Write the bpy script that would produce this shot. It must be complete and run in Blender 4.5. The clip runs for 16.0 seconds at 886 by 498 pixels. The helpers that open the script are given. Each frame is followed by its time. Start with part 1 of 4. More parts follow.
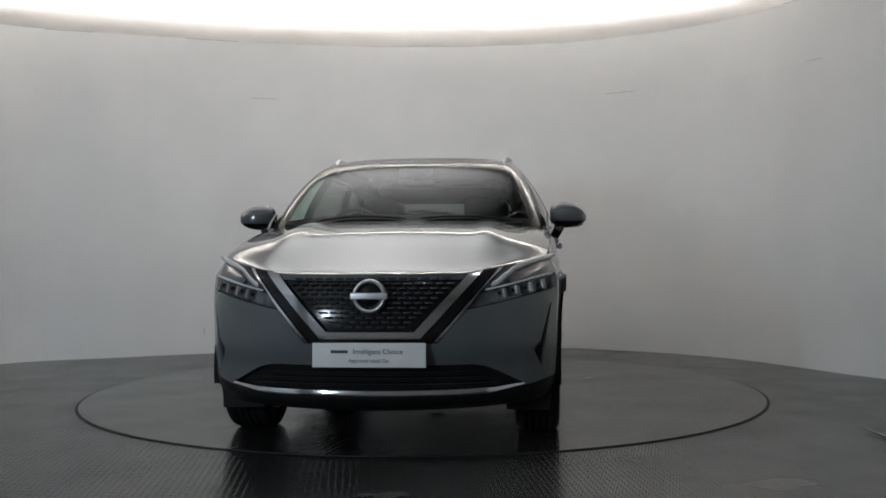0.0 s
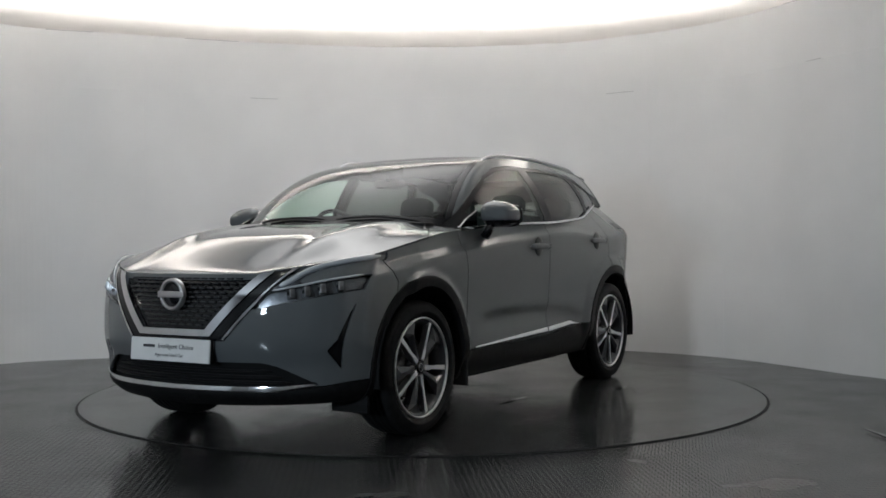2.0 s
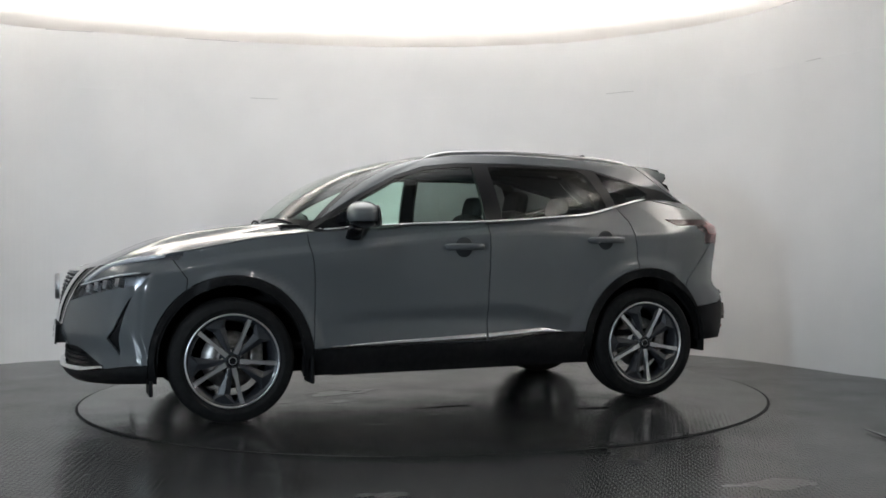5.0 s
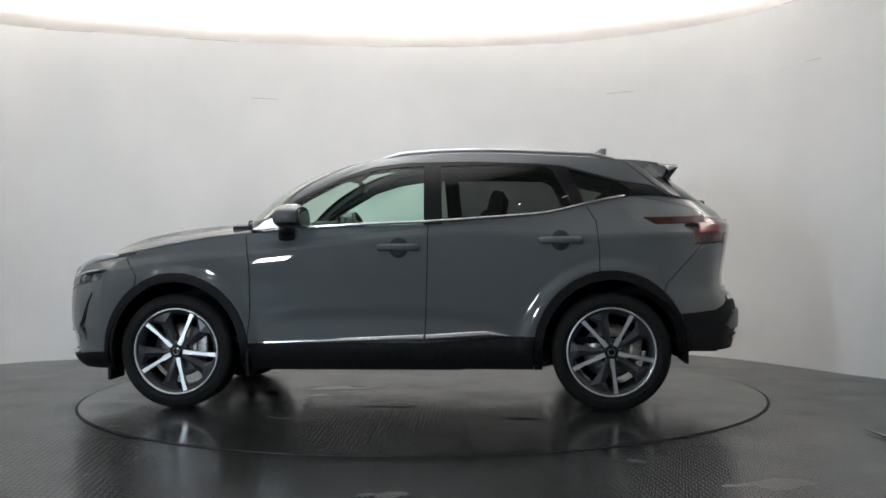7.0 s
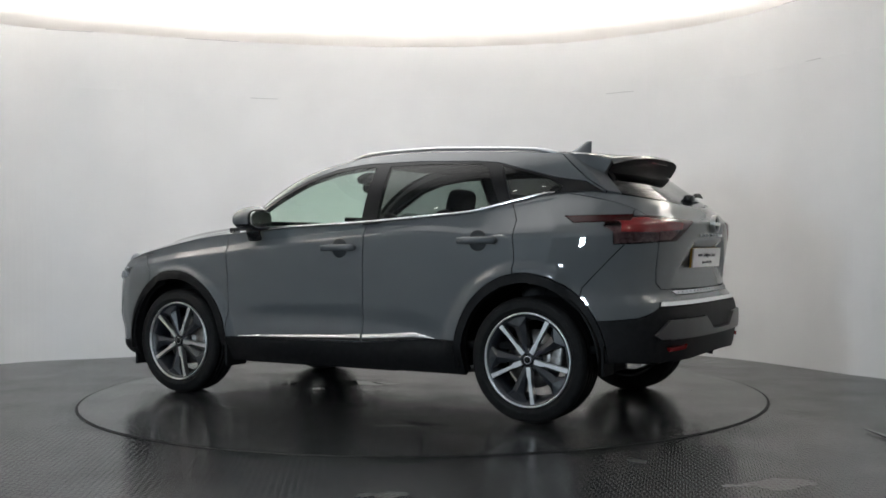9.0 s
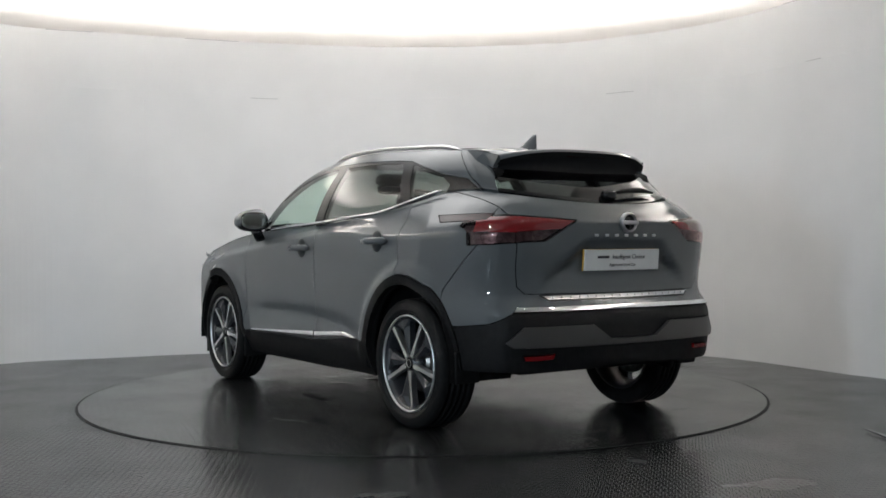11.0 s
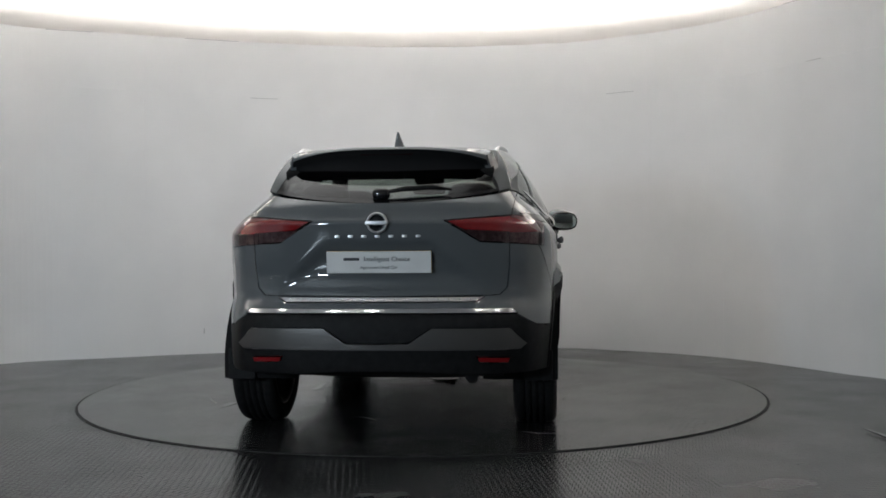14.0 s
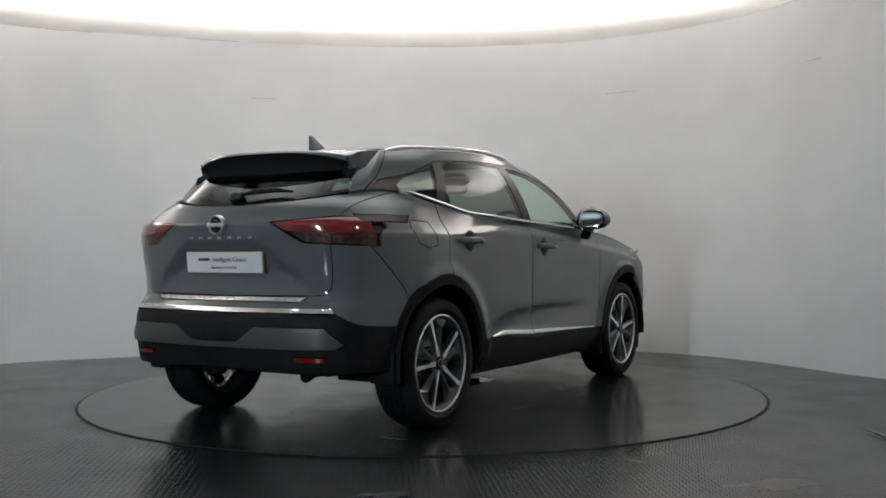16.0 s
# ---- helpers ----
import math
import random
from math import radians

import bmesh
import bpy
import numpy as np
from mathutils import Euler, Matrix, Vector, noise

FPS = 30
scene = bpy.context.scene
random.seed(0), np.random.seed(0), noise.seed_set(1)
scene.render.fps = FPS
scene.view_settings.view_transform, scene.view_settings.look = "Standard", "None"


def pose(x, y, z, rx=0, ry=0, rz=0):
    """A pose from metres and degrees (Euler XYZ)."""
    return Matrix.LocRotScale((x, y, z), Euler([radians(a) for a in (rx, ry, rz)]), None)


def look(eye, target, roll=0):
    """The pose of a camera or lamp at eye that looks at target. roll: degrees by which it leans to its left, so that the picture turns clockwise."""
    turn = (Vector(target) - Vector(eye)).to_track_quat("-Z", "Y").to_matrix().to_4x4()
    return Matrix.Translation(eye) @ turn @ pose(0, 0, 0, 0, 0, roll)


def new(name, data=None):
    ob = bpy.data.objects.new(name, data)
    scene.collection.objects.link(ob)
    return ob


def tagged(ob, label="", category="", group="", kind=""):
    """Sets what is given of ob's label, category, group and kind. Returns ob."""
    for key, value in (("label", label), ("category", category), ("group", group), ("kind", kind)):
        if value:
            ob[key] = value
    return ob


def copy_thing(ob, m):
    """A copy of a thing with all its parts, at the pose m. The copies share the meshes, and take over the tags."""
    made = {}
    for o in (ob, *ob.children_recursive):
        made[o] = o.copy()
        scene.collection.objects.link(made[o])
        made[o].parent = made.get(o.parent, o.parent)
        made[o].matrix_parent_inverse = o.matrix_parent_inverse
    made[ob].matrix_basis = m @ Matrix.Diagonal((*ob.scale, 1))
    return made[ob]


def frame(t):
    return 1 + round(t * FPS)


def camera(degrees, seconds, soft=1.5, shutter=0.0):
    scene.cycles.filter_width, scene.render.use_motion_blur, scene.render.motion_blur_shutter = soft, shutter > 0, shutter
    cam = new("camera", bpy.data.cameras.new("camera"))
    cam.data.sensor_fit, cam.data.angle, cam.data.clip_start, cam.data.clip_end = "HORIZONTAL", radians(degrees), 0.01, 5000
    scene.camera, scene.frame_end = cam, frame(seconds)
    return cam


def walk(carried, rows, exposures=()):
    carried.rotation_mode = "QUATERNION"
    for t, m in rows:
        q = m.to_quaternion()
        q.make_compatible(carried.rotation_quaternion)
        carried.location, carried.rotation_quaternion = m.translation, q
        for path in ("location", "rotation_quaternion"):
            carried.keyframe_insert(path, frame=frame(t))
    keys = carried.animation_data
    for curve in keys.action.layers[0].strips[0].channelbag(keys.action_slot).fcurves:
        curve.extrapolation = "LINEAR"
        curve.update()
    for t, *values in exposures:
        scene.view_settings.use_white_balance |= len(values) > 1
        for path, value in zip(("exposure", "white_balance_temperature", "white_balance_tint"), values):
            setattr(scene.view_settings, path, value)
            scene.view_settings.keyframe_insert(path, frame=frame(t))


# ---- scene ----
cam = camera(45.86, 16.0, soft=1.6)
EYE = Vector((0.0, -7.216, 1.004))
YAW, PITCH, ROLL = radians(1.068), radians(-0.22), -0.388
AIM = EYE + Vector((math.sin(YAW) * math.cos(PITCH), math.cos(YAW) * math.cos(PITCH), math.sin(PITCH))) * 7
walk(cam, [(0.0, look(EYE, AIM, ROLL)), (16.0, look(EYE, AIM, ROLL))],
     exposures=[(0.0, 0.08), (1.5, 0.16), (3.5, 0.53), (6.5, 0.70), (9.0, 0.72), (11.5, 0.54), (13.5, 0.37), (16.0, 0.32)])

# ---- light ----
world = bpy.data.worlds.new("world")
scene.world = world
world.use_nodes = True
world.node_tree.nodes["Background"].inputs[0].default_value = (0.5, 0.55, 0.62, 1)
world.node_tree.nodes["Background"].inputs[1].default_value = 0.05


def area_lamp(name, m, sx, sy, power, colour):
    d = bpy.data.lights.new(name, "AREA")
    d.shape, d.size, d.size_y, d.energy, d.color = "RECTANGLE", sx, sy, power, colour
    ob = new(name, d)
    ob.matrix_world = m
    return ob


# ---- materials ----
def shader(name, colour=(0.5, 0.5, 0.5), rough=0.5, metal=0.0, coat=0.0, coat_rough=0.05, spec=0.5):
    m = bpy.data.materials.new(name)
    m.use_nodes = True
    b = m.node_tree.nodes["Principled BSDF"]
    b.inputs["Base Color"].default_value = (*colour, 1)
    b.inputs["Roughness"].default_value = rough
    b.inputs["Metallic"].default_value = metal
    b.inputs["Coat Weight"].default_value = coat
    b.inputs["Coat Roughness"].default_value = coat_rough
    b.inputs["Specular IOR Level"].default_value = spec
    return m


def noise_mix(m, scale, low, high, socket="Base Color", detail=4.0, coords="Object", stretch=(1, 1, 1)):
    """Vary a socket between two values by a noise."""
    nt = m.node_tree
    b = nt.nodes["Principled BSDF"]
    co, mp = nt.nodes.new("ShaderNodeTexCoord"), nt.nodes.new("ShaderNodeMapping")
    mp.inputs["Scale"].default_value = stretch
    nz, rp = nt.nodes.new("ShaderNodeTexNoise"), nt.nodes.new("ShaderNodeValToRGB")
    nz.inputs["Scale"].default_value, nz.inputs["Detail"].default_value = scale, detail
    nt.links.new(co.outputs[coords], mp.inputs[0])
    nt.links.new(mp.outputs[0], nz.inputs["Vector"])
    nt.links.new(nz.outputs["Fac"], rp.inputs[0])
    rp.color_ramp.elements[0].position, rp.color_ramp.elements[1].position = 0.3, 0.7
    for e, v in zip(rp.color_ramp.elements, (low, high)):
        e.color = (*v, 1) if hasattr(v, "__len__") else (v, v, v, 1)
    nt.links.new(rp.outputs[0], b.inputs[socket])
    return m


def bump(m, scale, strength, distance=0.002, kind="noise"):
    nt = m.node_tree
    b = nt.nodes["Principled BSDF"]
    co = nt.nodes.new("ShaderNodeTexCoord")
    tx = nt.nodes.new("ShaderNodeTexNoise" if kind == "noise" else "ShaderNodeTexVoronoi")
    tx.inputs["Scale"].default_value = scale
    if kind != "noise":
        tx.inputs["Randomness"].default_value = 0.0
    bp = nt.nodes.new("ShaderNodeBump")
    bp.inputs["Strength"].default_value, bp.inputs["Distance"].default_value = strength, distance
    nt.links.new(co.outputs["Object"], tx.inputs["Vector"])
    nt.links.new(tx.outputs[0], bp.inputs["Height"])
    nt.links.new(bp.outputs[0], b.inputs["Normal"])
    return m


def glass(name, tint, rough=0.0, fresnel=1.45):
    """A thin pane: tinted see-through with a mirror gloss that grows to the rim."""
    m = bpy.data.materials.new(name)
    m.use_nodes = True
    nt = m.node_tree
    nt.nodes.clear()
    out, mix = nt.nodes.new("ShaderNodeOutputMaterial"), nt.nodes.new("ShaderNodeMixShader")
    tr, gl, lw = nt.nodes.new("ShaderNodeBsdfTransparent"), nt.nodes.new("ShaderNodeBsdfGlossy"), nt.nodes.new("ShaderNodeLayerWeight")
    po, ma = nt.nodes.new("ShaderNodeMath"), nt.nodes.new("ShaderNodeMath")
    base = ((fresnel - 1) / (fresnel + 1)) ** 2
    po.operation, ma.operation = "POWER", "MULTIPLY_ADD"
    po.inputs[1].default_value = 5
    ma.inputs[1].default_value, ma.inputs[2].default_value = 1 - base, base
    lw.inputs["Blend"].default_value = 0.5
    tr.inputs[0].default_value = (*tint, 1)
    gl.inputs["Roughness"].default_value = rough
    gl.inputs["Color"].default_value = (1, 1, 1, 1)
    nt.links.new(lw.outputs["Facing"], po.inputs[0])
    nt.links.new(po.outputs[0], ma.inputs[0])
    nt.links.new(ma.outputs[0], mix.inputs[0])
    nt.links.new(tr.outputs[0], mix.inputs[1])
    nt.links.new(gl.outputs[0], mix.inputs[2])
    nt.links.new(mix.outputs[0], out.inputs[0])
    return m


def glow(name, colour, strength):
    m = bpy.data.materials.new(name)
    m.use_nodes = True
    b = m.node_tree.nodes["Principled BSDF"]
    b.inputs["Base Color"].default_value = (0.8, 0.8, 0.8, 1)
    b.inputs["Emission Color"].default_value = (*colour, 1)
    b.inputs["Emission Strength"].default_value = strength
    return m


PAINT = shader("grey_paint", (0.100, 0.108, 0.114), 0.5, 0.0, 1.0, 0.015, 0.05)
noise_mix(PAINT, 900, (0.093, 0.101, 0.107), (0.108, 0.116, 0.122))
BLACK = bump(noise_mix(shader("black_plastic", (0.007, 0.007, 0.0075), 0.6, spec=0.2), 30, (0.005, 0.005, 0.0055), (0.009, 0.009, 0.0095)), 600, 0.15, 0.001)
GLOSS = shader("gloss_black", (0.007, 0.007, 0.008), 0.14, 0.0, 0.0, spec=0.45)
CHROME = shader("chrome", (0.75, 0.76, 0.78), 0.10, 1.0)
SATIN = shader("satin_metal", (0.55, 0.55, 0.56), 0.3, 1.0)
WALLP = noise_mix(shader("white_wall_paint", (0.74, 0.74, 0.735), 0.55), 1.3, (0.71, 0.71, 0.705), (0.77, 0.77, 0.765))
CEILP = noise_mix(shader("ceiling_paint", (0.74, 0.72, 0.70), 0.8), 2.0, (0.70, 0.68, 0.66), (0.78, 0.76, 0.74))


# ---- mesh helpers ----
def link(name, bm, material, parent=None, label="", smooth=True):
    me = bpy.data.meshes.new(name)
    bm.to_mesh(me)
    bm.free()
    for m in material if isinstance(material, (list, tuple)) else [material]:
        me.materials.append(m)
    me.shade_smooth() if smooth else me.shade_flat()
    ob = new(name, me)
    ob.parent = parent
    if label:
        ob["label"] = label
    return ob


def part(name, bm, material, parent, label="", smooth=True):
    return link(name, bm, material, parent, label, smooth)


def grid_bm(points):
    """A bmesh from a 2D grid of points."""
    bm = bmesh.new()
    vs = [[bm.verts.new(p) for p in row] for row in points]
    for a, b in zip(vs, vs[1:]):
        for i in range(len(a) - 1):
            bm.faces.new((a[i], a[i + 1], b[i + 1], b[i]))
    return bm


TABLES = {}


def tab(x, xs, ys):
    """A smooth curve through a short table, at x."""
    key = (tuple(xs), tuple(ys))
    if key not in TABLES:
        TABLES[key] = [float(d) for d in np.gradient(np.asarray(ys, float), np.asarray(xs, float))]
    d = TABLES[key]
    if isinstance(x, np.ndarray):
        return np.array([tab(float(a), xs, ys) for a in x])
    x = min(max(x, xs[0]), xs[-1])
    i = 0
    while i < len(xs) - 2 and x > xs[i + 1]:
        i += 1
    h = xs[i + 1] - xs[i]
    t = (x - xs[i]) / h
    return ((1 + 2 * t) * (1 - t) ** 2 * ys[i] + t * (1 - t) ** 2 * h * d[i] + t * t * (3 - 2 * t) * ys[i + 1] + t * t * (t - 1) * h * d[i + 1])

# ---- the studio ----
WALL_H = 2.945
# plan of the curved wall, from the left of the entrance round the back to the right
WX = [-4.6, -4.35, -3.66, -2.82, -1.97, -0.9, 0.2, 1.36, 1.85, 2.3, 2.69, 2.98, 3.21, 3.42, 3.6, 3.6, 3.2]
WY = [-3.6, 0.4, 1.89, 2.33, 2.66, 2.97, 3.06, 2.86, 2.58, 2.24, 1.78, 1.2, 0.68, 0.2, -1.2, -3.6, -5.4]


def wall_curve(n):
    k = np.arange(len(WX))
    u = np.linspace(0, len(WX) - 1, n)
    x, y = tab(u, k, WX), tab(u, k, WY)
    s = np.concatenate([[0], np.cumsum(np.hypot(np.diff(x), np.diff(y)))])
    even = np.linspace(0, s[-1], n)
    return np.interp(even, s, x), np.interp(even, s, y), even


def wall_strip(name, z0, z1, s0, s1, off=0.0, thick=0.04, n=400):
    """A piece of the curved wall between two heights and two lengths along its plan."""
    x, y, s = wall_curve(n)
    q = np.linspace(s0, s1, max(3, int((s1 - s0) / 0.05)))
    px, py = np.interp(q, s, x), np.interp(q, s, y)
    tx, ty = np.gradient(px), np.gradient(py)
    l = np.hypot(tx, ty)
    nx, ny = ty / l, -tx / l
    ring = []
    for d, z in ((off, z0), (off, z1), (off - thick, z1), (off - thick, z0), (off, z0)):
        ring.append([(a + i * d, b + j * d, z) for a, b, i, j in zip(px, py, nx, ny)])
    bm = grid_bm(ring)
    bmesh.ops.remove_doubles(bm, verts=bm.verts, dist=1e-5)
    bmesh.ops.holes_fill(bm, edges=bm.edges)
    bmesh.ops.recalc_face_normals(bm, faces=bm.faces)
    return bm

def flat_disc(z, r, n=160, rim=0.0):
    bm = bmesh.new()
    bmesh.ops.create_circle(bm, cap_ends=True, segments=n, radius=r)
    for v in bm.verts:
        v.co.z = z
    return bm


def studded(name, low, high, rough, size, lift):
    """Rubber with rows of small raised bars, and worn patches."""
    m = noise_mix(shader(name, low, rough, spec=0.36), 0.9, low, high, detail=2)
    nt = m.node_tree
    b = nt.nodes["Principled BSDF"]
    co, br, bp = nt.nodes.new("ShaderNodeTexCoord"), nt.nodes.new("ShaderNodeTexBrick"), nt.nodes.new("ShaderNodeBump")
    br.inputs["Color1"].default_value = br.inputs["Color2"].default_value = (1, 1, 1, 1)
    br.inputs["Mortar"].default_value = (0, 0, 0, 1)
    br.inputs["Scale"].default_value, br.inputs["Mortar Size"].default_value, br.inputs["Mortar Smooth"].default_value = size, 0.10, 0.5
    br.inputs["Brick Width"].default_value, br.inputs["Row Height"].default_value = 0.42, 0.66
    bp.inputs["Strength"].default_value, bp.inputs["Distance"].default_value = lift, 0.006
    mp = nt.nodes.new("ShaderNodeMapping")
    mp.inputs["Rotation"].default_value = (0, 0, radians(14))
    nt.links.new(co.outputs["Object"], mp.inputs[0])
    nt.links.new(mp.outputs[0], br.inputs["Vector"])
    nt.links.new(br.outputs["Color"], bp.inputs["Height"])
    nz, bp2 = nt.nodes.new("ShaderNodeTexNoise"), nt.nodes.new("ShaderNodeBump")
    nz.inputs["Scale"].default_value = 3.0
    bp2.inputs["Strength"].default_value, bp2.inputs["Distance"].default_value = 0.05, 0.004
    nt.links.new(co.outputs["Object"], nz.inputs["Vector"])
    nt.links.new(nz.outputs["Fac"], bp2.inputs["Height"])
    nt.links.new(bp.outputs[0], bp2.inputs["Normal"])
    nt.links.new(bp2.outputs[0], b.inputs["Normal"])
    rr, rn = nt.nodes.new("ShaderNodeMapRange"), nt.nodes.new("ShaderNodeTexNoise")
    rn.inputs["Scale"].default_value, rn.inputs["Detail"].default_value = 2.2, 6
    rr.inputs[1].default_value, rr.inputs[2].default_value = 0.2, 0.8
    rr.inputs[3].default_value, rr.inputs[4].default_value = rough - 0.07, rough + 0.10
    nt.links.new(co.outputs["Object"], rn.inputs["Vector"])
    nt.links.new(rn.outputs["Fac"], rr.inputs[0])
    nt.links.new(rr.outputs[0], b.inputs["Roughness"])
    return m


def weld_ring(r0, r1, z0, z1, n=120):
    bm = grid_bm([[(r * math.cos(a), r * math.sin(a), z) for a in np.linspace(0, 2 * math.pi, n + 1)] for r, z in ((r0, z0), (r1, z0), (r1, z1), (r0, z1), (r0, z0))])
    bmesh.ops.remove_doubles(bm, verts=bm.verts, dist=1e-5)
    bmesh.ops.recalc_face_normals(bm, faces=bm.faces)
    return bm


FLOOR = studded("rubber_floor", (0.016, 0.016, 0.0165), (0.024, 0.024, 0.025), 0.19, 13, 1.0)
TABLE = studded("turntable_rubber", (0.013, 0.013, 0.0135), (0.021, 0.021, 0.0205), 0.15, 16, 0.16)
WET = shader("water_film", (0.03, 0.03, 0.03), 0.04)
GAP = shader("dark_gap", (0.006, 0.006, 0.006), 0.9)
bm = bmesh.new()
bmesh.ops.create_grid(bm, x_segments=2, y_segments=2, size=12)
floor = tagged(link("floor", bm, FLOOR, smooth=False), "dark grey studded rubber studio floor", "floor", kind="structure")
# a thin flat piece over the floor before the table, slightly paler rubber
SHEET = studded("paler_rubber", (0.020, 0.020, 0.021), (0.030, 0.030, 0.031), 0.22, 16, 0.6)
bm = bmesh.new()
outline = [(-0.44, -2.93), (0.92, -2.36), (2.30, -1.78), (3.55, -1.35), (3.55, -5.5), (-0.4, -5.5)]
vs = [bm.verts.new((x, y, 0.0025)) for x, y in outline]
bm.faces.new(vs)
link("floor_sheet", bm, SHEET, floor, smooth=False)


def ring_disc(r0, r1, z, n=180):
    return grid_bm([[(r * math.cos(a), r * math.sin(a), z) for a in np.linspace(0, 2 * math.pi, n + 1)] for r in (r0, r1)])


tagged(link("turntable_gap", ring_disc(2.240, 2.272, 0.003), GAP, smooth=False), "dark gap round the turntable in the floor", "gap", kind="structure")
turntable = tagged(new("turntable"), "dark grey rubber covered rotating car turntable", "turntable")
bm = bmesh.new()
bmesh.ops.create_cone(bm, cap_ends=True, segments=200, radius1=2.258, radius2=2.256, depth=0.02, matrix=Matrix.Translation((0, 0, -0.004)))
link("deck", bm, TABLE, turntable, "dark rubber deck with scuffs", smooth=False)
# thin films of water left on the deck
for cx, cy, rx, ry, seed in ((0.60, -0.08, 0.16, 0.12, 1), (0.68, 0.30, 0.07, 0.05, 2), (0.42, -0.15, 0.10, 0.05, 3), (0.13, 0.76, 0.15, 0.03, 4), (-0.70, 1.16, 0.12, 0.025, 5), (1.02, 0.19, 0.07, 0.04, 6)):
    rnd = random.Random(seed)
    ph = [rnd.uniform(0, 6.28) for _ in range(4)]
    bm = bmesh.new()
    ring = []
    for a in np.linspace(0, 2 * math.pi, 40, endpoint=False):
        k = 1 + 0.22 * math.sin(2 * a + ph[0]) + 0.18 * math.sin(3 * a + ph[1]) + 0.12 * math.sin(5 * a + ph[2]) + 0.07 * math.sin(9 * a + ph[3])
        ring.append(bm.verts.new((cx + rx * k * math.cos(a), cy + ry * k * math.sin(a), 0.0072)))
    bm.faces.new(ring)
    link("water_film", bm, WET, turntable, "thin wet patch", smooth=False)
# pale scuff lines on the deck
SCUFF = shader("pale_scuff", (0.10, 0.10, 0.10), 0.5)
for cx, cy, l, deg, seed in ((0.62, -0.78, 0.30, 25, 1), (0.3, -1.05, 0.22, -12, 2), (-0.35, -0.95, 0.26, 8, 3), (-1.2, 0.2, 0.2, 60, 4), (1.5, -0.9, 0.2, -40, 5), (-0.6, 1.3, 0.3, 15, 6), (0.7, 1.2, 0.25, -30, 7), (-1.6, -0.8, 0.22, 80, 8)):
    rnd = random.Random(seed)
    top, low = [], []
    for f in np.linspace(-0.5, 0.5, 12):
        w = 0.004 * (1 - (2 * f) ** 2) + 0.0008
        o = 0.02 * math.sin(f * 5 + seed) + rnd.uniform(-0.002, 0.002)
        top.append((f * l, o + w, 0.0066))
        low.append((f * l, o - w, 0.0066))
    bm = grid_bm([top, low])
    bmesh.ops.transform(bm, matrix=pose(cx, cy, 0, 0, 0, deg), verts=bm.verts)
    link("scuff", bm, SCUFF, turntable, smooth=False)

x_, y_, s_ = wall_curve(400)
LEN = s_[-1]
wall = tagged(link("wall_curved", wall_strip("wall", 0, WALL_H, 0, LEN, off=-0.006), WALLP, smooth=False), "white curved studio wall of painted boards", "wall", kind="structure")
BASE_S = float(np.interp(-2.55, x_[100:220], s_[100:220]))
for row, (z0, z1) in enumerate(((0.0, 1.235), (1.235, 2.44), (2.44, WALL_H))):
    start = BASE_S + (0.75 if row == 0 else 0.0) - 2.44 * 5
    for k in range(12):
        a, b = start + 2.44 * k, start + 2.44 * (k + 1)
        a, b = max(a, 0.02), min(b, LEN - 0.02)
        if b - a > 0.2:
            link("wall_panel", wall_strip("panel", z0 + 0.0004, z1 - 0.0004, a + 0.0005, b - 0.0005, off=0.0, thick=0.0055), WALLP, wall, smooth=False)
# marks and scratches on the boards
MARK = shader("grey_scratch", (0.50, 0.50, 0.50), 0.6)
for px, z, l, tilt in ((-1.62, 2.41, 0.26, 0.004), (-3.35, 2.94, 0.40, -0.004), (-2.2, 2.94, 0.50, -0.003), (1.72, 2.42, 0.28, 0.02), (3.05, 2.44, 0.16, 0.03), (-2.05, 0.19, 0.012, 0.06), (2.95, 2.945, 0.25, 0.0)):
    back = int(np.argmin(np.abs(np.array([100 * (yy < -0.2) + abs(xx - px) for xx, yy in zip(x_, y_)]))))
    s0 = s_[back]
    link("scratch", wall_strip("scratch", z, z + (0.006 if tilt < 0.05 else 0.05), s0, s0 + max(l, 0.01), off=0.0012, thick=0.001), MARK, wall)

bm = bmesh.new()
bmesh.ops.create_cube(bm, size=1, matrix=Matrix.Translation((0, -1, 3.33)) @ Matrix.Diagonal((14, 16, 0.1, 1)))
bead = [Vector((x, y, 3.278)) for x, y in ((-2.6, 1.7), (-1.7, 2.49), (-1.32, 2.77), (-0.81, 3.02), (-0.26, 3.25), (0.42, 3.45))]
for p, q in zip(bead, bead[1:]):
    d = q - p
    bmesh.ops.create_cube(bm, size=1, matrix=Matrix.Translation((p + q) / 2) @ Matrix.Rotation(math.atan2(d.y, d.x), 4, "Z") @ Matrix.Diagonal((d.length, 0.012, 0.012, 1)))
ceiling = tagged(link("ceiling", bm, CEILP, smooth=False), "white painted studio ceiling lit by a cove", "ceiling", kind="structure")
LED = glow("led_strip", (1.0, 0.957, 0.915), 74)
strip = tagged(link("cove_light", wall_strip("led", WALL_H - 0.03, WALL_H + 0.0, 1.0, LEN - 2.6, off=-0.10, thick=0.05), LED), "white light strip hidden behind the wall's top edge", "cove light", kind="structure")
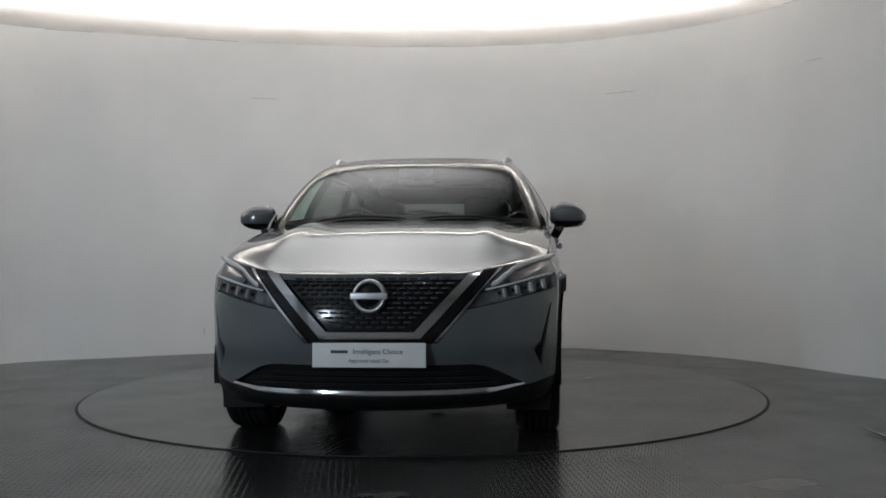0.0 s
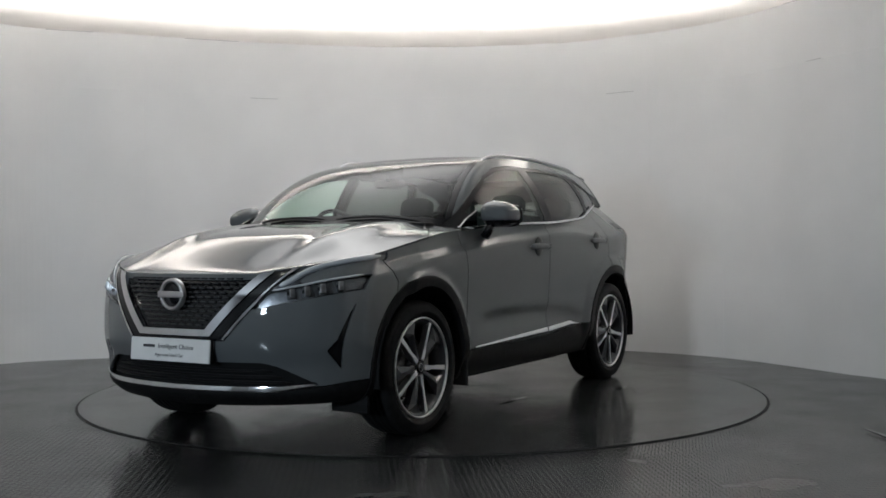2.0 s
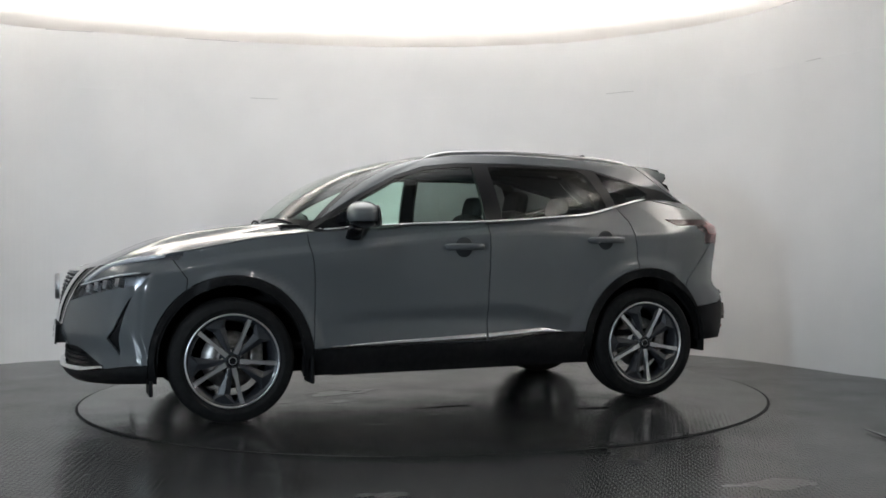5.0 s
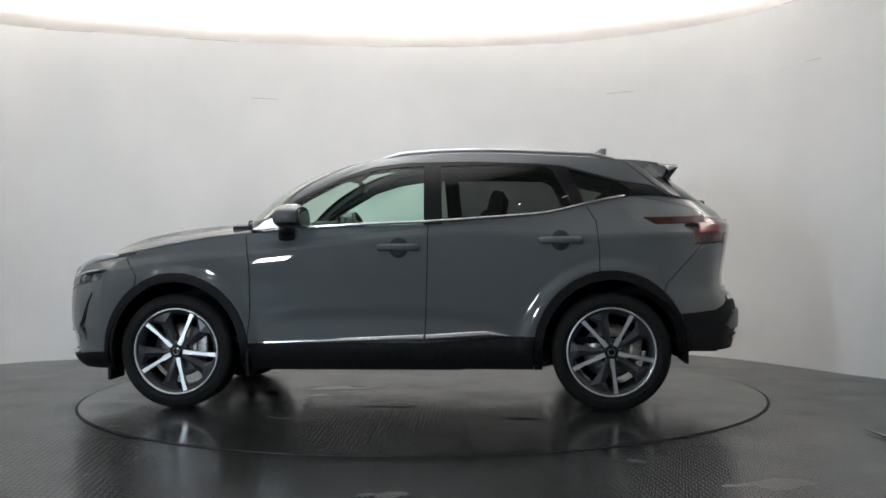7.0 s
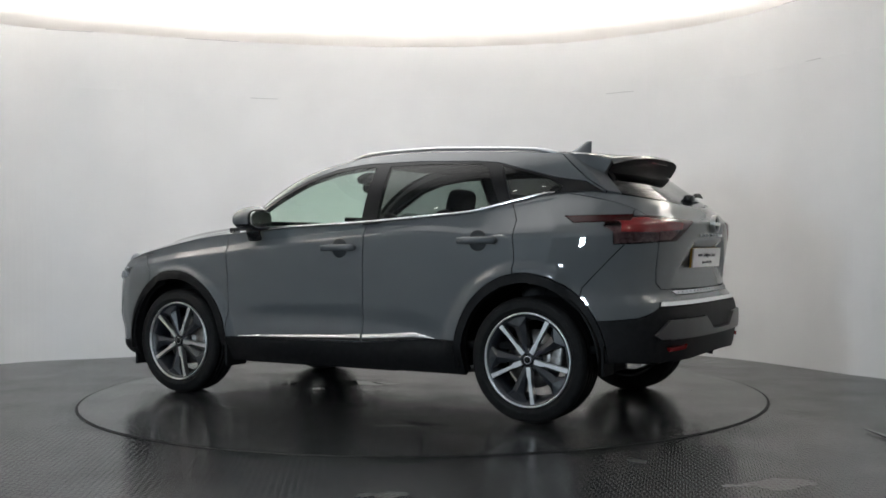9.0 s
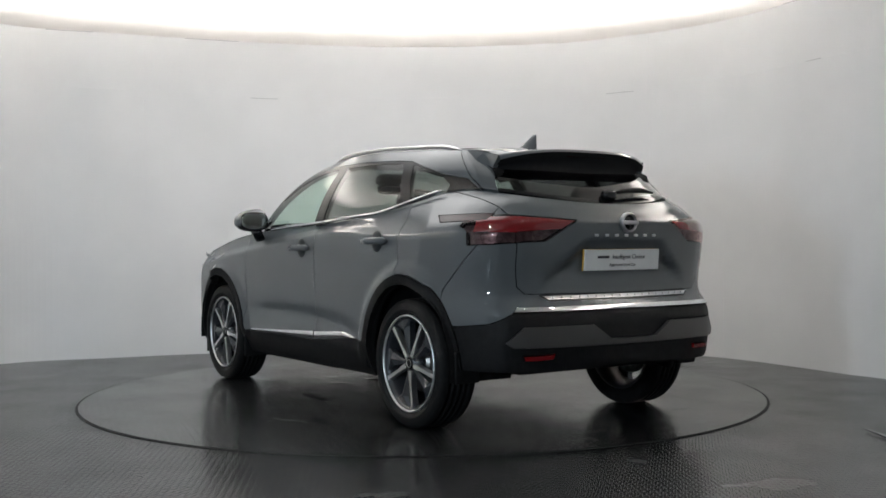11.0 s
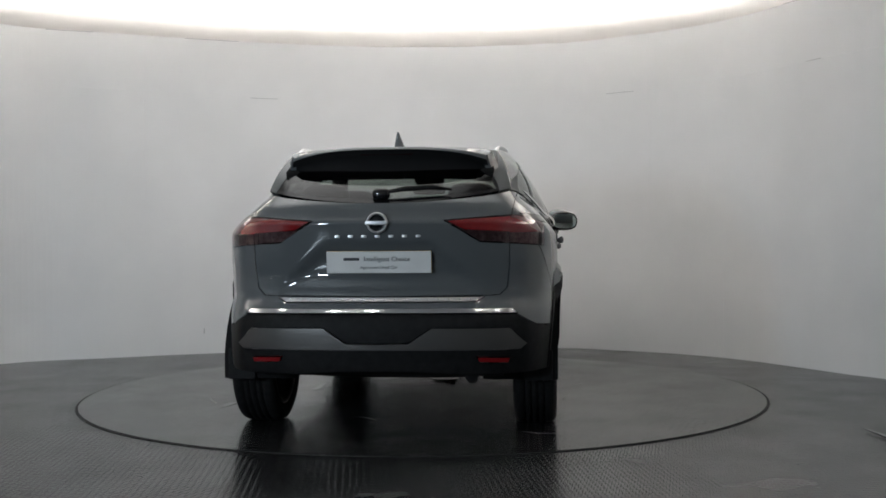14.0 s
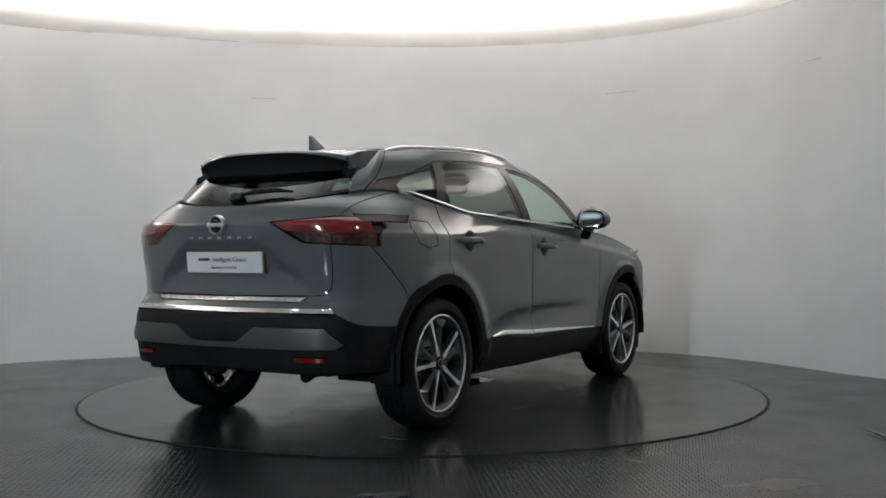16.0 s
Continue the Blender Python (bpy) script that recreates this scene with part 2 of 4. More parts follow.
# unseen outer walls, added to close the room and bounce light back in
OUTER = noise_mix(shader("bounce_grey", (0.55, 0.55, 0.55), 0.8), 1.0, (0.52, 0.52, 0.52), (0.58, 0.58, 0.58))
for x0, x1, y0, y1, nm in ((-6.1, -6.0, -9, 6, "bounce_wall_west"), (6.0, 6.1, -9, 6, "bounce_wall_east"), (-6, 6, -9.1, -9.0, "bounce_wall_south"), (-6, 6, 5.0, 5.1, "bounce_wall_north")):
    bm = bmesh.new()
    bmesh.ops.create_cube(bm, size=1, matrix=Matrix.Translation(((x0 + x1) / 2, (y0 + y1) / 2, 1.64)) @ Matrix.Diagonal((x1 - x0, y1 - y0, 3.28, 1)))
    tagged(link(nm, bm, OUTER, smooth=False), "unseen plain grey wall added round the studio to bounce light", "wall", kind="structure")

# wide round glowing disc, added unseen over the table as fill light
FILL_GLOW = glow("fill_glow", (1.0, 0.992, 0.985), 2.55)
# its glow is strongest in the middle and fades to the rim, softening reflections
nt = FILL_GLOW.node_tree
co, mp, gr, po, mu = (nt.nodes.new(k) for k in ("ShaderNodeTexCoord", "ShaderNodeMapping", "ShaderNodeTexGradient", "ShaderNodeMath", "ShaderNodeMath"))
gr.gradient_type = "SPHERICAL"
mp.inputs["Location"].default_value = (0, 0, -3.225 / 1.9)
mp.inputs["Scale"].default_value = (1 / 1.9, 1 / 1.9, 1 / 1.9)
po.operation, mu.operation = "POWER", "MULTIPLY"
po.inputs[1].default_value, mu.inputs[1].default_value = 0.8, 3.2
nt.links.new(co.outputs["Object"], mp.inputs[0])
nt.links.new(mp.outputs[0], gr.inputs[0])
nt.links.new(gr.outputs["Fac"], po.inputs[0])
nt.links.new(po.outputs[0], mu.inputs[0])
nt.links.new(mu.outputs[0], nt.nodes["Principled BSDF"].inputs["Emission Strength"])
FRAME = shader("white_metal_frame", (0.7, 0.7, 0.7), 0.4)
fill_disc = tagged(new("added_fill_light"), "wide round glowing disc added under the ceiling as unseen fill light", "ceiling light")
link("frame", weld_ring(1.85, 1.91, 3.20, 3.28), FRAME, fill_disc)
link("glow_face", flat_disc(3.225, 1.86), FILL_GLOW, fill_disc, smooth=False)
fill_disc.location = (-0.45, 0.25, 0)
# small round spots towards the entrance
SPOT = glow("spot_lens", (1.0, 0.96, 0.9), 90)


def spot(x, y):
    body = tagged(link("ceiling_spot", weld_ring(0.045, 0.065, 3.22, 3.28, 32), FRAME), "small round white ceiling spotlight", "spotlight", "spots near the entrance")
    link("lens", flat_disc(3.235, 0.047, 32), SPOT, body, smooth=False)
    body.location = (x, y, 0)
    return body


first_spot = spot(-1.4, -3.2)
for x, y in ((-0.9, -3.25), (0.9, -3.2), (1.4, -3.3), (-2.4, -2.6), (2.4, -2.6), (0.2, -4.6)):
    copy_thing(first_spot, Matrix.Translation((x, y, 0)))
area_lamp("entrance_daylight", look((-3.6, -7.6, 1.6), (-2.4, 3.0, 1.9)), 0.45, 0.6, 95, (0.72, 0.87, 1.0))

# end of a thin metal rod on the floor
ROD = shader("bright_steel", (0.7, 0.7, 0.7), 0.25, 1.0)
# ---- the car's surfaces: x to its front, y to its left side, z up ----
car = tagged(new("car"), "grey compact crossover car with black cladding and chrome trim", "car")


def half_width(z):
    return tab(z, [0.20, 0.28, 0.36, 0.43, 0.51, 0.60, 0.72, 0.86, 0.95, 0.99, 1.04, 1.12, 1.22, 1.32],
               [0.82, 0.875, 0.903, 0.907, 0.906, 0.906, 0.908, 0.915, 0.916, 0.914, 0.900, 0.868, 0.822, 0.77])


def crease_z(x):
    """Height of the shoulder line, from the headlight to the tail light."""
    return tab(x, [-2.3, -1.74, -1.26, -0.97, -0.73, -0.456, -0.235, 0.055, 0.531, 0.88, 1.073, 1.411, 1.664, 1.92, 2.3],
               [1.068, 1.065, 1.052, 1.060, 1.078, 1.080, 1.066, 1.042, 1.000, 0.963, 0.945, 0.908, 0.865, 0.825, 0.79])


def low_crease_z(x):
    """Height of the fold low on the doors."""
    return tab(x, [-2.3, -0.95, -0.80, -0.72, -0.62, -0.42, -0.228, 0.4, 0.8, 2.3], [0.50, 0.445, 0.448, 0.465, 0.500, 0.534, 0.546, 0.555, 0.550, 0.52])


def ease(a, b, x):
    k = min(1, max(0, (x - a) / (b - a)))
    return k * k * (3 - 2 * k)


def side_y(x, z):
    """Half the width of the body at a place along it: a sloped shoulder over the crease, a fold low on the doors."""
    zc, zl = crease_z(x), low_crease_z(x)
    if z >= zc:
        d = z - zc
        c = 0.914 - 0.72 * min(d, 0.04) - tab(x, [-1.6, -1.2, -0.8, -0.4, 1.0], [0.92, 0.78, 0.42, 0.25, 0.25]) * max(0, d - 0.04)
    elif z >= zl:
        f = (zc - z) / (zc - zl)
        fold = ease(-0.86, -0.68, x) * ease(0.80, 0.45, x)
        c = tab(f, [0, 0.15, 0.4, 0.7, 0.9, 1], [0.914, 0.920, 0.918, 0.911, 0.908, 0.907]) - fold * 0.015 * ease(0.84, 1.0, f)
    else:
        fold = ease(-0.86, -0.68, x) * ease(0.80, 0.45, x)
        c = min(half_width(z), 0.907) - fold * 0.015 * (1 - ease(0, 0.10, zl - z))
    k = max(ease(1.55, 1.95, x), ease(-1.95, -2.15, x))
    return (c - 0.011) * (1 - k) + half_width(z) * k


def front_x(z):
    return tab(z, [0.18, 0.24, 0.29, 0.34, 0.42, 0.50, 0.60, 0.72, 0.80, 0.87, 0.95], [2.10, 2.20, 2.235, 2.225, 2.225, 2.25, 2.255, 2.245, 2.225, 2.19, 2.10])


def front_sweep(n):
    return tab(n, [0, 0.15, 0.3, 0.45, 0.6, 0.72, 0.82, 0.9, 0.95, 0.98, 1.0], [0, 0.004, 0.018, 0.05, 0.10, 0.16, 0.225, 0.31, 0.40, 0.50, 0.78])


def rear_x(z):
    return tab(z, [0.24, 0.34, 0.44, 0.54, 0.62, 0.67, 0.72, 0.82, 0.92, 1.02, 1.10, 1.118, 1.135, 1.16, 1.20, 1.26], [-2.06, -2.13, -2.155, -2.165, -2.16, -2.14, -2.095, -2.085, -2.10, -2.115, -2.128, -2.129, -2.108, -2.085, -2.055, -1.98])


def rear_sweep(n):
    return tab(n, [0, 0.2, 0.4, 0.6, 0.75, 0.86, 0.93, 0.97, 1.0], [0, 0.004, 0.018, 0.05, 0.10, 0.18, 0.30, 0.42, 0.62])


def hood_z(x, y):
    """Height of bonnet and wing tops."""
    c = tab(x, [0.6, 0.95, 1.2, 1.5, 1.66, 1.8, 1.9, 2.0, 2.10, 2.17, 2.22], [1.165, 1.145, 1.125, 1.086, 1.052, 1.002, 0.962, 0.924, 0.888, 0.866, 0.85])
    w = abs(y) / 0.84
    ridge = 0.020 * math.exp(-((abs(y) - 0.52) / 0.085) ** 2) * tab(x, [0.6, 0.9, 1.6, 2.0, 2.2], [0.3, 0.6, 1.0, 0.5, 0])
    mid = c - 0.085 * w ** 3 * tab(x, [0.6, 1.0, 1.6, 2.2], [0.7, 0.8, 1.1, 0.4]) + ridge
    edge = tab(abs(y), [0, 0.3, 0.45, 0.55, 0.62, 0.75, 0.85, 0.92], [0.862, 0.862, 0.866, 0.884, 0.897, 0.930, 0.957, 0.985])
    behind = max(0, 2.195 - front_sweep(min(1, abs(y) / 0.915)) - x)
    k = math.exp(-behind / 0.085)
    return mid * (1 - k) + edge * k


def belt_z(x):
    return tab(x, [-1.9, -1.6, -1.45, -1.18, -0.96, -0.73, -0.27, 0.17, 0.52, 0.8, 1.0], [1.275, 1.30, 1.29, 1.235, 1.185, 1.165, 1.135, 1.12, 1.105, 1.085, 1.08])


def body_edge(x, y):
    """Height at which the lower body ends."""
    h, b = hood_z(x, y), belt_z(x)
    k = min(1, max(0, (x - 0.70) / 0.25))
    k = k * k * (3 - 2 * k)
    z = h * k + b * (1 - k)
    r = min(1, max(0, (-x - 1.62) / 0.3))
    back = 1.215 + 0.05 * (abs(y) / 0.62) ** 2
    return z * (1 - r) + back * r


def lower_point(s, v):
    """The lower body: s runs from the nose (0) along the flank (1 to 2) to the tail (3), v from sill to edge."""
    zb = 0.245 if 1 < s < 2 else 0.215 + 0.03 * s if s <= 1 else 0.245 + 0.125 * math.sin((s - 2) * math.pi / 2)
    if 1.86 < s:
        zb = max(zb, 0.245 + 0.11 * min(1, (s - 1.86) / 0.1))
    z = 0.6
    x = 2.0 if s <= 1 else 2.0 - 3.6 * (s - 1) if s < 2 else -1.9
    for _ in range(9):
        hw = side_y(x, z)
        if s <= 1:
            n = math.sin(s * math.pi / 2)
            y = n * hw
            x = front_x(min(z, 0.95)) - front_sweep(n)
        elif s < 2:
            x0, x1 = front_x(min(z, 0.95)) - 0.78, rear_x(z) + 0.62
            x = x0 + (x1 - x0) * (s - 1)
            y = hw
        else:
            n = math.sin((3 - s) * math.pi / 2)
            y = n * hw
            x = rear_x(z) + rear_sweep(n)
            side = (0.27 + (1.0 - z) * 1.25 - y) / 0.03
            x += 0.03 * min(1, max(0, side)) * min(1, max(0, (1.01 - z) / 0.02)) * min(1, max(0, (z - 0.77) / 0.09))
        top, zl, zc = body_edge(x, y), low_crease_z(x), crease_z(x)
        z = zb + (zl - zb) * v / 0.3 if v < 0.3 else zl + (zc - zl) * (v - 0.3) / 0.4 if v < 0.7 else zc + (top - zc) * (v - 0.7) / 0.3
    if 0.95 < s < 2.1:
        for wx, reach in ((1.3325, 0.515), (-1.3325, 0.545)):
            r = math.hypot(x - wx, z - 0.355)
            y += 0.026 * ease(reach, reach - 0.032, r) * ease(0.30, 0.45, z)
    y = y * tab(x, [-1.9, -1.5, -1.1, -0.6, 0.6, 1.1, 1.5, 1.9], [0.985, 0.988, 0.988, 0.988, 0.988, 0.988, 0.990, 0.995])
    return Vector((x, y, z))


def roof_z(x, y):
    c = tab(x, [-1.80, -1.5, -1.2, -0.9, -0.55, -0.2, 0.0, 0.15, 0.3], [1.515, 1.545, 1.573, 1.592, 1.607, 1.602, 1.588, 1.562, 1.52])
    return c - 0.032 * (abs(y) / 0.6) ** 3


def cabin_point(s, v):
    """Windscreen, side glass and rear window: s as in the lower body, v from belt to roof."""
    if s <= 1:
        n = math.sin(s * math.pi / 2)
        yb, yt = 0.80 * n, 0.585 * n
        xb = 1.03 - 0.20 * n ** 3
        xt = 0.16 - 0.11 * n ** 3
        zb = 1.135 - 0.04 * n ** 3
    elif s < 2:
        f = s - 1
        xb, xt = 0.83 + (-1.72 - 0.83) * f, 0.05 + (-1.46 - 0.05) * f
        yb = tab(xb, [-1.72, -1.5, -1.2, -0.8, 0.5, 0.83], [0.650, 0.690, 0.760, 0.842, 0.861, 0.80 if f < 0.01 else 0.838])
        yt = tab(xt, [-1.46, -1.2, -0.7, -0.2, 0.05], [0.568, 0.595, 0.615, 0.61, 0.585])
        zb = float(belt_z(xb))
    else:
        n = math.sin((3 - s) * math.pi / 2)
        yb, yt = 0.650 * n, 0.568 * n
        xb, xt = -2.02 + 0.30 * n ** 3, -1.54 + 0.08 * n ** 3
        zb = 1.215 + (float(belt_z(-1.72)) - 1.215) * n ** 2
    b, t = Vector((xb, yb, zb)), Vector((xt, yt, float(roof_z(xt, yt))))
    p = b.lerp(t, v)
    out = Vector((0.55, 0, 0.83)) if s < 1 else Vector((0, 0.9, 0.4)) if s < 2 else Vector((-0.7, 0, 0.7))
    swell = 0.095 if s < 1 else 0.032 if s < 2 else 0.012
    if 0.7 < s < 1.3:
        k = (s - 0.7) / 0.6
        k = k * k * (3 - 2 * k)
        out, swell = Vector((0.55, 0, 0.83)).lerp(Vector((0, 0.9, 0.4)), k), 0.095 + (0.032 - 0.095) * k
    if 1.8 < s < 2.2:
        k = (s - 1.8) / 0.4
        out, swell = Vector((0, 0.9, 0.4)).lerp(Vector((-0.7, 0, 0.7)), k), 0.032 + (0.012 - 0.032) * k
    p += out * swell * 4 * v * (1 - v)
    return p


S_LOWER = np.concatenate([np.linspace(0, 1, 56)[:-1], np.linspace(1, 2, 120)[:-1], np.linspace(2, 3, 46)])
S_CABIN = np.concatenate([np.linspace(0, 1, 34)[:-1], np.linspace(1, 2, 70)[:-1], np.linspace(2, 3, 26)])
rows_lower = [[lower_point(s, v) for s in S_LOWER] for v in np.linspace(0, 1, 51)]
rows_cabin = [[cabin_point(s, v) for s in S_CABIN] for v in np.linspace(0, 1, 18)]
nose_line = [rows_lower[-1][k] for k in range(56)]
nose_y, nose_x = [p.y for p in nose_line], [p.x for p in nose_line]
rows_hood = []
for t in np.linspace(0, 1, 36):
    row = []
    for w in np.linspace(0, 1, 40):
        y = w ** 0.8 * nose_y[-1]
        front = float(np.interp(y, nose_y, nose_x))
        x = front + (0.98 - 0.13 * w ** 3 - front) * t
        row.append(Vector((x, y, hood_z(x, y))))
    rows_hood.append(row)
rows_roof = []
for t in np.linspace(0, 1, 30):
    row = []
    for w in np.linspace(0, 1, 16):
        xf, xr = 0.16 - 0.11 * w ** 3, -1.54 + 0.08 * w ** 3
        x = xf + (xr - xf) * t
        y = w * tab(x, [-1.54, -1.2, -0.7, -0.2, 0.05, 0.16], [0.565, 0.595, 0.615, 0.61, 0.585, 0.585])
        row.append(Vector((x, y, float(roof_z(x, y)))))
    rows_roof.append(row)


# ---- cutting the surfaces into panels ----
def rows_to_cut(rows):
    """A bmesh of a half surface that remembers its smooth normals."""
    bm = grid_bm(rows)
    bm.normal_update()
    c = sum((f.normal.dot(f.calc_center_median() - Vector((0, 0, 0.6))) for f in bm.faces))
    if c < 0:
        bmesh.ops.reverse_faces(bm, faces=bm.faces)
        bm.normal_update()
    ln = bm.verts.layers.float_vector.new("n")
    for v in bm.verts:
        n = v.normal.copy()
        if abs(v.co.y) < 1e-4:
            n.y = 0
        v[ln] = n.normalized()
    bm.faces.layers.int.new("panel")
    return bm


def inside(poly, a, b):
    hit = False
    for (x1, y1), (x2, y2) in zip(poly, poly[1:] + poly[:1]):
        if (y1 > b) != (y2 > b) and a < (x2 - x1) * (b - y1) / (y2 - y1) + x1:
            hit = not hit
    return hit


def cut(bm, poly, axes, keep, panel):
    """Cut the outline of poly, drawn in the two axes, into the surface and give the faces in it the panel's number."""
    i, j = axes
    lay = bm.faces.layers.int["panel"]
    for (a, b), (c, d) in zip(poly, poly[1:] + poly[:1]):
        lo, hi = (min(a, c) - 0.004, min(b, d) - 0.004), (max(a, c) + 0.004, max(b, d) + 0.004)
        faces = []
        for f in bm.faces:
            us, vs = [v.co[i] for v in f.verts], [v.co[j] for v in f.verts]
            if max(us) > lo[0] and min(us) < hi[0] and max(vs) > lo[1] and min(vs) < hi[1] and keep(f.verts[0].co):
                faces.append(f)
        if not faces:
            continue
        co, no = Vector((0, 0, 0)), Vector((0, 0, 0))
        co[i], co[j], no[i], no[j] = a, b, d - b, a - c
        geom = list({v for f in faces for v in f.verts}) + list({e for f in faces for e in f.edges}) + faces
        bmesh.ops.bisect_plane(bm, geom=geom, dist=1e-5, plane_co=co, plane_no=no.normalized())
    for f in bm.faces:
        m = f.calc_center_median()
        if keep(m) and inside(poly, m[i], m[j]):
            f[lay] = panel


def panel_mesh(name, bm, ids, material, parent, side=0, label="", gap=0.0028, depth=0.014, lift=0.0):
    """One panel as a mesh with turned-in edges. side: 0 across the middle, 1 on the left, -1 on the right."""
    lay, ln = bm.faces.layers.int["panel"], bm.verts.layers.float_vector["n"]
    co, no, faces, index = [], [], [], {}
    for f in bm.faces:
        if f[lay] not in ids:
            continue
        ring = []
        for v in f.verts:
            if v.index not in index:
                index[v.index] = len(co)
                co.append(v.co.copy() + Vector(v[ln]) * lift)
                no.append(Vector(v[ln]).normalized())
            ring.append(index[v.index])
        faces.append(ring)
    if side < 0:
        co = [Vector((p.x, -p.y, p.z)) for p in co]
        no = [Vector((p.x, -p.y, p.z)) for p in no]
        faces = [r[::-1] for r in faces]
    if side == 0:
        flip, n = {}, len(co)
        for k in range(n):
            if abs(co[k].y) < 1e-4:
                flip[k] = k
            else:
                flip[k] = len(co)
                co.append(Vector((co[k].x, -co[k].y, co[k].z)))
                no.append(Vector((no[k].x, -no[k].y, no[k].z)))
        faces = faces + [[flip[k] for k in reversed(r)] for r in faces]
    count = {}
    for r in faces:
        for a, b in zip(r, r[1:] + r[:1]):
            count[(min(a, b), max(a, b))] = count.get((min(a, b), max(a, b)), 0) + 1
    push, rim = {}, []
    for r in faces:
        mid = sum((co[k] for k in r), Vector()) / len(r)
        for a, b in zip(r, r[1:] + r[:1]):
            if count[(min(a, b), max(a, b))] == 1:
                rim.append((a, b))
                e = co[b] - co[a]
                d = no[a].cross(e)
                if d.dot(mid - co[a]) < 0:
                    d.negate()
                for k in (a, b):
                    push[k] = push.get(k, Vector()) + d
    for k, d in push.items():
        if d.length > 1e-9:
            co[k] = co[k] + d.normalized() * gap
    low = {}
    for k in push:
        low[k] = len(co)
        co.append(co[k] - no[k] * depth)
        no.append(no[k])
    skin = len(faces)
    faces = faces + [[b, a, low[a], low[b]] for a, b in rim]
    me = bpy.data.meshes.new(name)
    me.from_pydata(co, [], faces)
    me.materials.append(material)
    me.shade_smooth()
    loops = []
    for p in me.polygons:
        loops += [no[k] if p.index < skin else p.normal for k in p.vertices]
    me.normals_split_custom_set([tuple(n) for n in loops])
    ob = new(name, me)
    ob.parent = parent
    if label:
        ob["label"] = label
    return ob


def arch(x, r, tall, low, n=30):
    """A wheel arch: half an oval on two uprights."""
    return [(x + r, low)] + [(x + r * math.cos(a), 0.355 + tall * math.sin(a)) for a in np.linspace(0, math.pi, n)] + [(x - r, low)]


GLASS_CLEAR = glass("clear_glass", (0.74, 0.90, 0.83), fresnel=1.4)
GLASS_SCREEN = glass("windscreen_glass", (0.78, 0.86, 0.80), fresnel=1.38)
GLASS_DARK = glass("privacy_glass", (0.24, 0.255, 0.25), fresnel=1.4)
GLASS_REAR = glass("rear_window_glass", (0.24, 0.25, 0.25), fresnel=1.5)
LENS = glass("lamp_lens", (0.8, 0.82, 0.84), fresnel=1.35)
REDP = shader("red_reflector", (0.20, 0.009, 0.011), 0.12, 0, 1.0)
DARKRED = shader("dark_red_lens", (0.03, 0.003, 0.003), 0.2, 0, 0.0, spec=0.25)
SMOKE = glass("smoked_lens", (0.62, 0.48, 0.48), fresnel=1.4)
LAMP_SILVER = noise_mix(shader("lamp_silver", (0.28, 0.27, 0.27), 0.3, 0.6), 45, (0.12, 0.11, 0.11), (0.36, 0.35, 0.35))
LAMP_DARK = noise_mix(shader("lamp_dark_silver", (0.10, 0.10, 0.105), 0.3, 0.5), 25, (0.05, 0.05, 0.055), (0.16, 0.16, 0.17))
LAMP_REFLECTOR = noise_mix(shader("lamp_reflector", (0.25, 0.25, 0.26), 0.25, 0.7), 22, (0.10, 0.10, 0.105), (0.42, 0.42, 0.43))
PILLAR_BLACK = shader("pillar_black", (0.008, 0.008, 0.009), 0.3, spec=0.2)
LINER = shader("dark_inner_metal", (0.006, 0.006, 0.0065), 0.85, spec=0.25)
TRIM = noise_mix(shader("interior_trim", (0.03, 0.03, 0.032), 0.75), 60, (0.024, 0.024, 0.026), (0.038, 0.038, 0.04))
CLOTH = bump(noise_mix(shader("seat_cloth", (0.035, 0.035, 0.038), 0.9), 250, (0.026, 0.026, 0.028), (0.048, 0.047, 0.048)), 900, 0.3)
TYRE = bump(noise_mix(shader("tyre_rubber", (0.009, 0.009, 0.0095), 0.7, spec=0.2), 40, (0.007, 0.007, 0.0075), (0.012, 0.012, 0.012)), 500, 0.12)
ALLOY = shader("machined_alloy", (0.78, 0.78, 0.78), 0.38, 1.0)
DARK_ALLOY = shader("dark_grey_alloy", (0.018, 0.020, 0.025), 0.35, 0.0, 0.5)
STEEL = noise_mix(shader("brake_steel", (0.3, 0.29, 0.28), 0.4, 1.0), 30, (0.2, 0.19, 0.18), (0.4, 0.39, 0.38))
BROWNISH = shader("satin_grey_plate", (0.085, 0.08, 0.077), 0.38, 0.4)
PLATE = noise_mix(shader("white_plate", (0.72, 0.72, 0.71), 0.35), 12, (0.69, 0.69, 0.68), (0.74, 0.74, 0.73))
INK = shader("dark_print", (0.03, 0.03, 0.035), 0.5)
AMBER = shader("amber_edge", (0.55, 0.32, 0.05), 0.4)
DRL = shader("pale_light_guide", (0.55, 0.57, 0.6), 0.25, 0.2, 0.5)

lower = rows_to_cut(rows_lower)
SIDE, FRONT, BACK = (0, 2), (1, 2), (1, 2)
flank = lambda c: c.y > 0.45 and -1.93 < c.x < 1.93
nose = lambda c: c.x > 1.42
tail = lambda c: c.x < -1.50
WING, QUARTER, FDOOR, RDOOR, SILL, FARCH, RARCH, HOLE, FBUMPER, RBUMPER, APRON, REARBLACK = range(1, 13)
GRILLE, VEE, VBLACK, VLINE, LAMP, STRIPLAMP, INTAKE, LIP, VENT, GATE, TAILLAMP, STEP, BAR, DIFF, REFLECT, SPEAR, FLAP, GATELAMP, TAILRED, GATERED = range(20, 40)
lay = lower.faces.layers.int["panel"]
for f in lower.faces:
    f[lay] = WING if f.calc_center_median().x > 0 else QUARTER
